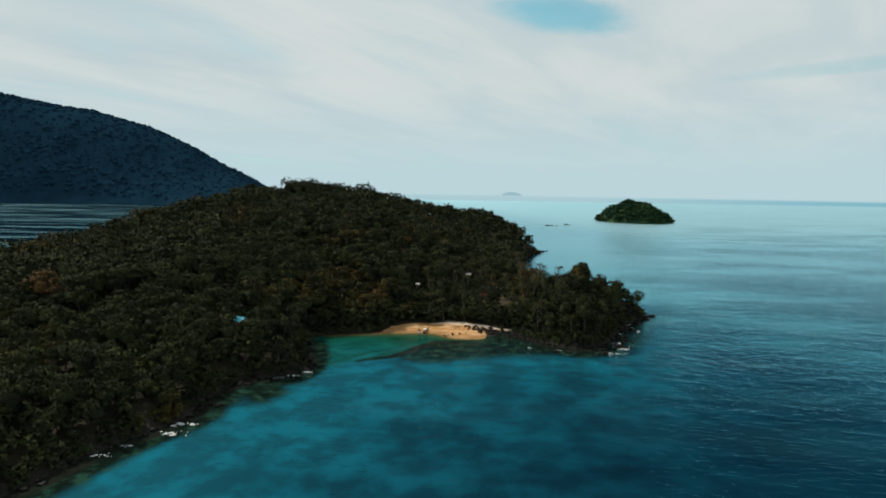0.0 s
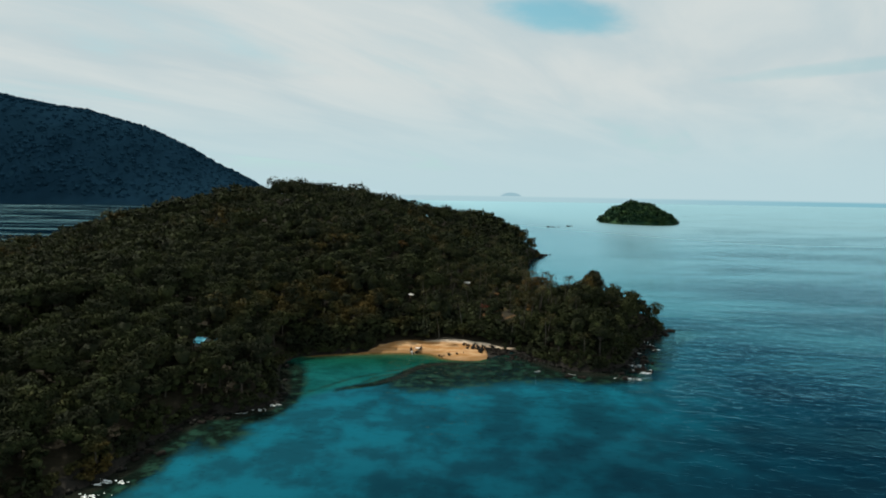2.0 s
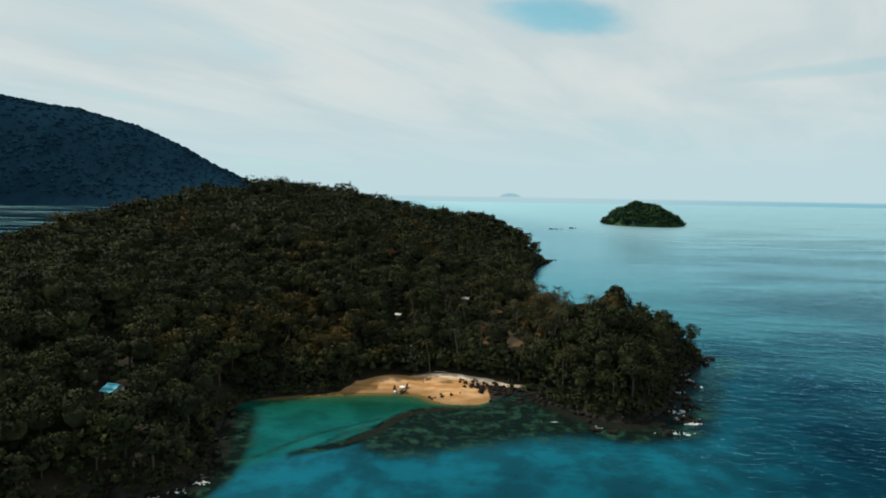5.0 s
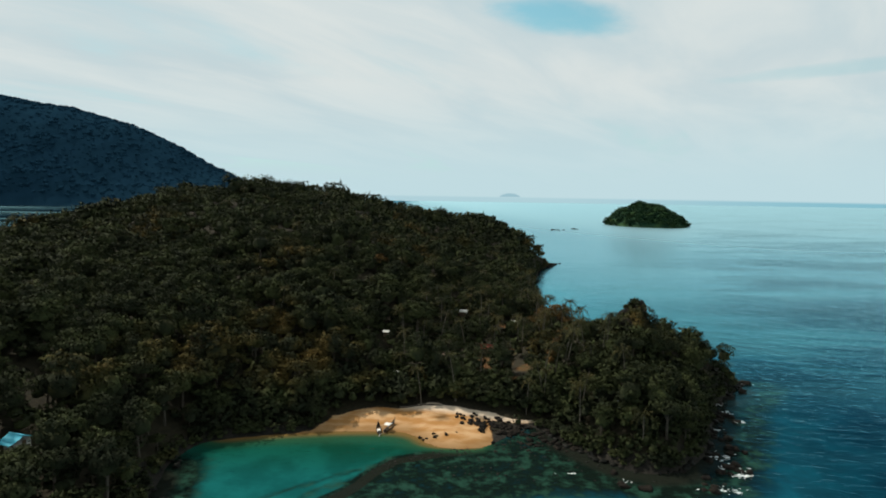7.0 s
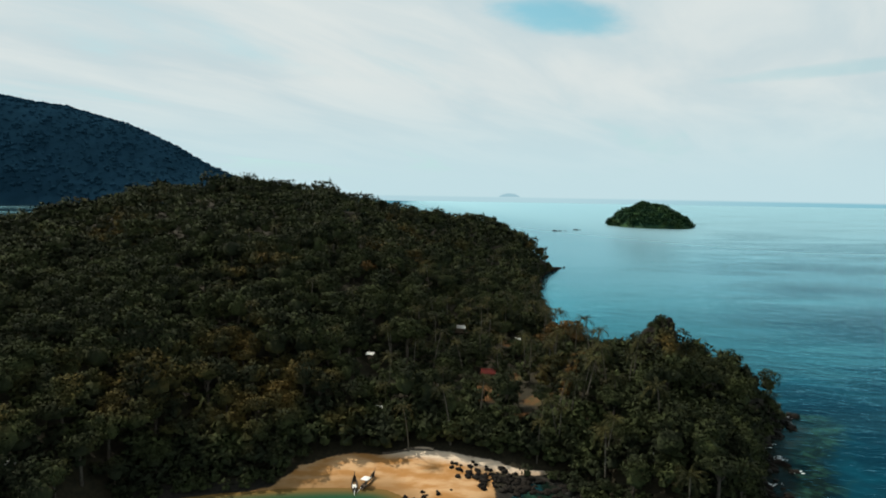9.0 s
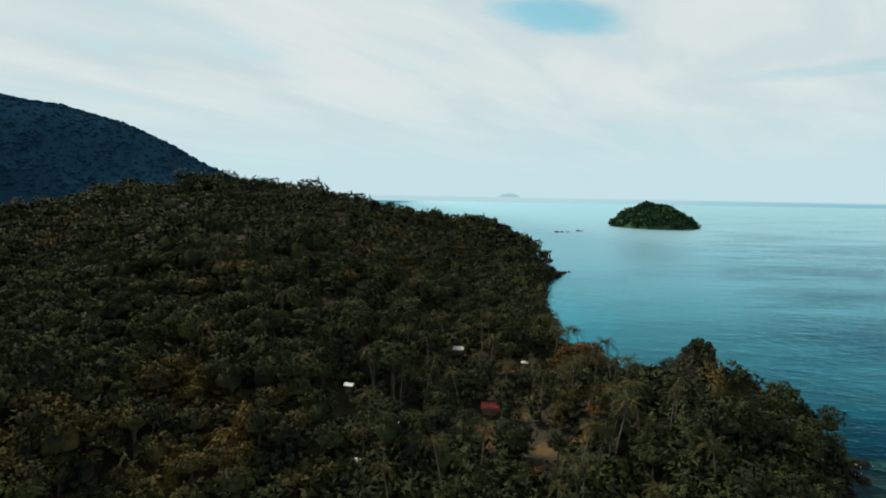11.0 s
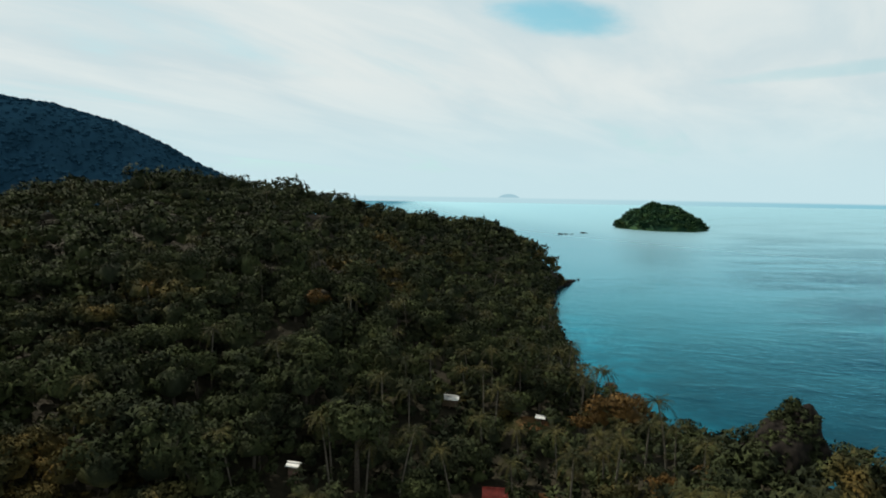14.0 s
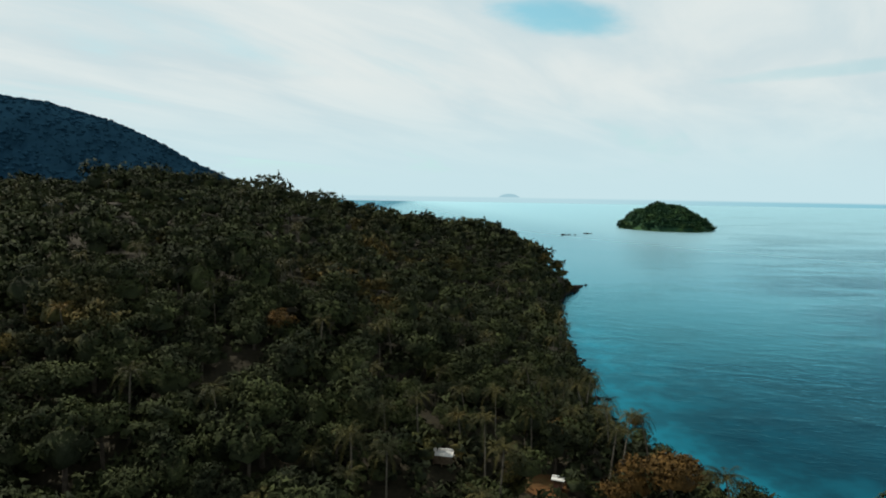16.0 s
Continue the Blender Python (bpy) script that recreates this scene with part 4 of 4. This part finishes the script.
# ---- boats on the beach ----
def longtail_boat(x, y, z, turn, length, label, roofed):
    root = new("longtail_boat")
    tagged(root, label, "boat", "boats drawn up on the beach")
    root.matrix_basis = pose(x, y, z, 0, 0, turn)
    n, m = 13, 7
    outer, inner = [], []
    for k in range(n):
        t = k / (n - 1)
        u = (t - 0.5) * length
        wid = 0.72 * (1 - abs(2 * t - 0.85) ** 2.6 / 1.55) if t > 0.02 else 0.45
        wid = max(wid, 0.04)
        keel = 0.9 * max(0, t - 0.62) ** 2 * 4.2
        sheer = 0.55 + 1.5 * max(0, t - 0.55) ** 2 * 4.6 + 0.25 * max(0, 0.25 - t)
        for a in range(m):
            w = -math.pi / 2 + math.pi * a / (m - 1)
            outer.append((math.sin(w) * wid, u, keel + (sheer - keel) * (1 - math.cos(w) ** 0.8)))
            inner.append((math.sin(w) * max(0.01, wid - 0.06), u, keel + 0.07 + (sheer - keel - 0.05) * (1 - max(0.0, math.cos(w)) ** 0.8)))
    v = np.array(outer + inner)
    o = n * m
    f = []
    for k in range(n - 1):
        for a in range(m - 1):
            i = k * m + a
            f += [(i, i + 1, i + m + 1), (i, i + m + 1, i + m), (o + i, o + i + m + 1, o + i + 1), (o + i, o + i + m, o + i + m + 1)]
        for i in (k * m, k * m + m - 1):
            f += [(i, i + m, o + i + m), (i, o + i + m, o + i)]
    for a in range(m - 1):
        f += [(a, o + a + 1, a + 1), (a, o + a, o + a + 1)]
    part("hull", (v, np.array(f)), DARK_WOOD, root, "dark wooden hull with a rising prow")
    for u in (-0.28, -0.05, 0.16):
        part("thwart", box(1.25, 0.22, 0.05, 0, u * length, 0.42), PLANK, root)
    part("prow_post", moved(box(0.1, 0.14, 0.9, 0, 0, 0), pose(0, length * 0.49, 1.55, -22, 0, 0)), DARK_WOOD, root)
    motor = part("engine", box(0.35, 0.6, 0.4, 0, -length * 0.46, 0.65), DARK_WOOD, root)
    part("shaft", moved(box(0.07, 2.2, 0.07, 0, -1.3, 0), pose(0, -length * 0.46, 0.75, 14, 0, 0)), PALE_TIN, motor)
    if roofed:
        for sx in (-1, 1):
            for u in (-0.30, -0.04):
                part("post", box(0.06, 0.06, 1.3, sx * 0.62, u * length, 0.45), PLANK, root)
        part("canopy", box(1.9, 0.30 * length, 0.10, 0, -0.17 * length, 1.74, 0.04), WHITE_PAINT, root, "flat white sun canopy")
    else:
        part("tarpaulin", box(0.9, 1.6, 0.22, 0, -0.2 * length, 0.5, 0.08), WHITE_PAINT, root, "bundled white tarpaulin")
    return root


longtail_boat(-7.9, 281.6, 0.12, -22, 6.2, "dark wooden longtail boat with a white canopy, drawn up on sand", True)
longtail_boat(-10.9, 280.4, -0.02, 9, 5.2, "dark open longtail boat with bundled white tarpaulin, at the waterline", False)


# ---- rocks and drift timber ----
def rock_shape(rng, squash):
    bm = bmesh.new()
    bmesh.ops.create_icosphere(bm, subdivisions=2, radius=1)
    off = rng.uniform(0, 50)
    for w in bm.verts:
        k = noise.noise(w.co * 1.3 + Vector((off, off, 0))) * 0.75 + noise.noise(w.co * 3.1 + Vector((0, off, off))) * 0.16
        w.co *= 1 + k
        w.co.z *= squash
    v = np.array([w.co[:] for w in bm.verts])
    f = np.array([[w.index for w in g.verts] for g in bm.faces])
    bm.free()
    return v, f


ROCK_SHAPES = [rock_shape(rng, q) for q in (0.45, 0.6, 0.4, 0.7, 0.5)]
ROCK_MESHES = [mesh_from("boulder", r, ROCK) for r in ROCK_SHAPES]


def boulder(x, y, size, group, label, sink=0.25):
    z = max(-0.2, float(ground_at(np.array([x]), np.array([y]))[0][0]))
    ob = new("boulder", ROCK_MESHES[rng.integers(0, 5)])
    tagged(ob, label, "rock", group)
    ob.matrix_basis = pose(x, y, z + size * (0.5 - sink), 0, 0, rng.uniform(0, 360)) @ Matrix.Diagonal((size, size * rng.uniform(0.7, 1.2), size, 1))


for cx, cy, ax, ay, n, lo, hi in ((13, 287.5, 1.6, 1.2, 8, 0.3, 0.8), (7, 276, 2.2, 1.0, 9, 0.25, 0.6), (18, 284, 2.2, 1.8, 16, 0.3, 0.9), (25, 281, 3.0, 2.6, 40, 0.3, 0.9),
                                  (22, 284, 4.0, 1.5, 34, 0.25, 0.8), (28, 282.5, 4.0, 2.0, 40, 0.3, 0.85), (33, 279, 3.0, 2.4, 34, 0.3, 1.0), (40, 272, 3.0, 3.0, 26, 0.4, 1.1), (30, 272, 5.0, 2.0, 26, 0.3, 0.8)):
    for _ in range(n):
        boulder(cx + rng.normal() * ax, cy + rng.normal() * ay, rng.uniform(lo, hi), "rocks at the end of the beach", "dark brown boulder lying on the sand and reef edge", 0.3)
for x, y, n in ((117, 328, 3), (110, 320, 6), (97, 307, 7), (94, 296, 8), (96, 290, 6), (86, 283, 8), (84, 275, 8), (79, 265, 9), (80, 259, 8), (72, 250, 5), (66, 259, 4), (51, 253, 4)):
    for _ in range(n):
        boulder(x + rng.normal() * 2.2, y + rng.normal() * 3.0, rng.uniform(0.4, 1.5), "rocks off the point", "dark wave-washed boulder at the foot of the point", 0.3)
boulder(118.5, 328, 1.2, "rocks off the point", "dark wave-washed boulder standing off the point")
for x, y, r in ((114, 689, 2.6), (118, 694, 1.5), (123, 700, 1.2), (110, 680, 3.0), (106, 668, 2.4)):
    boulder(x, y, r, "rocks off the far cape", "dark boulder in the sea off the far cape")
for x, y, r in ((220, 1256, 5.0), (230, 1258, 4.0), (241, 1262, 2.5), (268, 1296, 4.5), (277, 1299, 3.0)):
    boulder(x, y, r, "low rocks in the sea", "low dark rock awash in open sea", 0.52)
for _ in range(26):
    k = rng.integers(0, 5)
    x, y = ((-56, 224), (-66, 208), (-77, 178), (-86, 155), (-74, 198))[k]
    boulder(x + rng.normal() * 3, y + rng.normal() * 3, rng.uniform(0.5, 1.4), "rocks under the western trees", "dark wet boulder along the wooded shore")

coast_rocks = []
for i in range(0, len(COAST)):
    a, b = COAST[i], COAST[(i + 1) % len(COAST)]
    if a[1] < 80 or a[0] < -150 or (-60 < a[0] < 33 and 262 < a[1] < 290):
        continue
    for _ in range(int(np.hypot(*(b - a)) / 1.6) + 1):
        k = rng.uniform()
        p = a + (b - a) * k + rng.normal(size=2) * 1.3
        coast_rocks.append((p[0], p[1], rng.uniform(-0.2, 0.4), rng.uniform(0.35, 1.15), rng.uniform(0, 6.28), rng.integers(0, 5)))
tagged(new("shore_rocks", scatter_mesh("shore_rocks", ROCK_SHAPES, coast_rocks, WET_ROCK)), "dark broken rock along the waterline", "rocks", kind="stuff")

reef_stones = []
for a, b in zip(REEF_RIDGE[:4], REEF_RIDGE[1:4]):
    for _ in range(34):
        k = rng.uniform()
        reef_stones.append((a[0] + (b[0] - a[0]) * k + rng.normal() * 1.1, a[1] + (b[1] - a[1]) * k + rng.normal() * 1.1, -0.06, rng.uniform(0.10, 0.34), rng.uniform(0, 6.28), rng.integers(0, 5)))
for _ in range(260):
    reef_stones.append((rng.uniform(8, 60), rng.uniform(252, 276), -0.10, rng.uniform(0.12, 0.42), rng.uniform(0, 6.28), rng.integers(0, 5)))
tagged(new("reef_stones", scatter_mesh("reef_stones", ROCK_SHAPES, reef_stones, WET_ROCK)), "dark coral stones just breaking the surface of the reef", "reef", kind="stuff")

for x0, y0, x1, y1 in ((-5.5, 293.4, 0.8, 295.0), (0.4, 295.2, 7.0, 294.2)):
    z0 = float(ground_at(np.array([x0]), np.array([y0]))[0][0])
    log = tube([(0, 0, -0.3), (0.1, 0.05, 2.0), (-0.1, 0.0, 4.5), (0.05, 0, 6.7)], [0.32, 0.3, 0.26, 0.2], 8)
    ob = new("driftwood_log", mesh_from("driftwood_log", log, BARK))
    tagged(ob, "grey driftwood log at the top of the sand", "log", "logs at the top of the beach")
    ob.matrix_basis = pose(x0, y0, z0 + 0.35, 0, 90, math.degrees(math.atan2(y1 - y0, x1 - x0)))


def rock_stack():
    """The steep wooded crag that stands up from the point."""
    x, y = 77.6, 339.5
    z = float(ground_at(np.array([x]), np.array([y]))[0][0])
    root = new("crag")
    tagged(root, "steep dark rock crag with clinging shrubs on the point", "crag")
    root.matrix_basis = pose(x, y, z - 1.5)
    bm = bmesh.new()
    bmesh.ops.create_icosphere(bm, subdivisions=4, radius=1)
    for w in bm.verts:
        q = w.co.copy()
        k = noise.noise(q * 1.9) * 0.30 + noise.noise(q * 4.5) * 0.16
        up = (q.z + 1) / 2
        wide = 7.8 * (1 - 0.70 * up ** 1.9)
        w.co = Vector((q.x * wide * (1 + k) + 0.9 * (7.8 - wide), q.y * wide * (1 + k), 16.0 * up + 1.4 * k))
    v = np.array([w.co[:] for w in bm.verts])
    f = np.array([[w.index for w in g.verts] for g in bm.faces])
    bm.free()
    part("rock", (v, f), ROCK, root)
    spots = []
    for _ in range(150):
        up, a = rng.uniform(0, 1), rng.uniform(1.2, 5.1)
        r = 7.3 * (1 - 0.70 * up ** 1.9)
        spots.append((math.cos(a) * r + 0.9 * (7.3 - r), math.sin(a) * r, 15.5 * up, rng.uniform(0.2, 0.42), a, rng.integers(0, 3)))
    for _ in range(90):
        k = rng.uniform()
        spots.append((-4 - 9 * k, rng.uniform(-4, 3), rng.uniform(1, 9 - 6 * k), rng.uniform(0.25, 0.4), rng.uniform(0, 6), rng.integers(0, 3)))
    part("shrubs", scatter_mesh("shrubs", SHRUBS, spots, LEAF), None, root)


rock_stack()


# ---- foam ----
def foam_patch(spots):
    vs, fs = [], []
    for cx, cy, rx, ry, n in spots:
        for _ in range(n):
            x, y = cx + rng.normal() * rx, cy + rng.normal() * ry
            r, sides, w0 = rng.choice((0.07, 0.10, 0.13, 0.17, 0.28)), 9, rng.uniform(0, 6.28)
            i = len(vs)
            zz = 0.05 + rng.uniform(0, 0.08)
            vs.append((x, y, zz + 0.05))
            for k in range(sides):
                w = w0 + 2 * math.pi * k / sides
                q = r * rng.uniform(0.15, 1.6)
                vs.append((x + math.cos(w) * q * 2.1, y + math.sin(w) * q, zz - 0.04))
            fs += [(i, i + 1 + k, i + 1 + (k + 1) % sides) for k in range(sides)]
    return np.array(vs), np.array(fs)


FOAM_SPOTS = [(-77, 165, 2.0, 0.7, 34), (-72, 165, 1.3, 0.5, 16), (-75, 158.5, 2.0, 0.9, 26), (-84, 150, 1.5, 0.7, 10), (-86, 144, 1.4, 0.7, 12), (-60, 209, 1.8, 0.5, 20), (-55, 212, 2.0, 0.5, 22), (-51, 216, 1.4, 0.5, 16),
              (-74, 194, 0.7, 0.4, 6), (117.5, 328, 1.4, 0.6, 18), (112, 322, 1.0, 0.8, 10), (97, 307, 1.4, 0.7, 20), (95, 298, 1.8, 0.9, 24), (97, 291, 1.2, 0.7, 10), (86, 284, 1.5, 0.7, 24), (80, 267, 1.8, 1.5, 30), (80, 261, 2.0, 1.2, 26),
              (80.5, 256, 1.4, 0.7, 36), (73, 249, 1.8, 0.8, 30), (66, 259, 0.8, 0.6, 8), (51, 252.5, 2.6, 0.5, 5), (40, 256, 2.4, 0.5, 4)]
tagged(new("foam", mesh_from("foam", foam_patch(FOAM_SPOTS), FOAM)), "white surf foam round the shore rocks", "foam", kind="stuff")


# ---- trees with a look of their own ----
def single_tree(x, y, size, mat, label, group, kind=0, squash=1.0):
    z = float(ground_at(np.array([x]), np.array([y]))[0][0])
    ob = new("tree")
    tagged(ob, label, "tree", group)
    ob.matrix_basis = pose(x, y, z, 0, 0, rng.uniform(0, 360)) @ Matrix.Diagonal((size, size, size * squash, 1))
    part("trunk", TRUNK_MESHES[kind % 3], None, ob)
    c = part("crown", mesh_from("crown", NEAR_CROWNS[kind % 6], mat), None, ob)
    c.location = (0, 0, TREE_HEIGHT - 4.3)


for k, (x, y, r) in enumerate(((-164, 240, 1.5), (-156, 236, 1.0), (55, 361, 1.3), (50, 364, 1.0), (43, 386, 0.95), (47, 318, 0.62), (51, 327, 0.7), (43, 309, 0.55), (60, 330, 0.6), (60, 368, 0.95), (46, 362, 0.8), (-24, 407, 0.9), (2, 477, 1.0), (8, 455, 0.8), (72, 430, 0.6), (-10, 425, 0.8))):
    single_tree(x, y, r, DRY_LEAF, "tree with dry orange-brown foliage among the green forest", "dry orange trees", k)
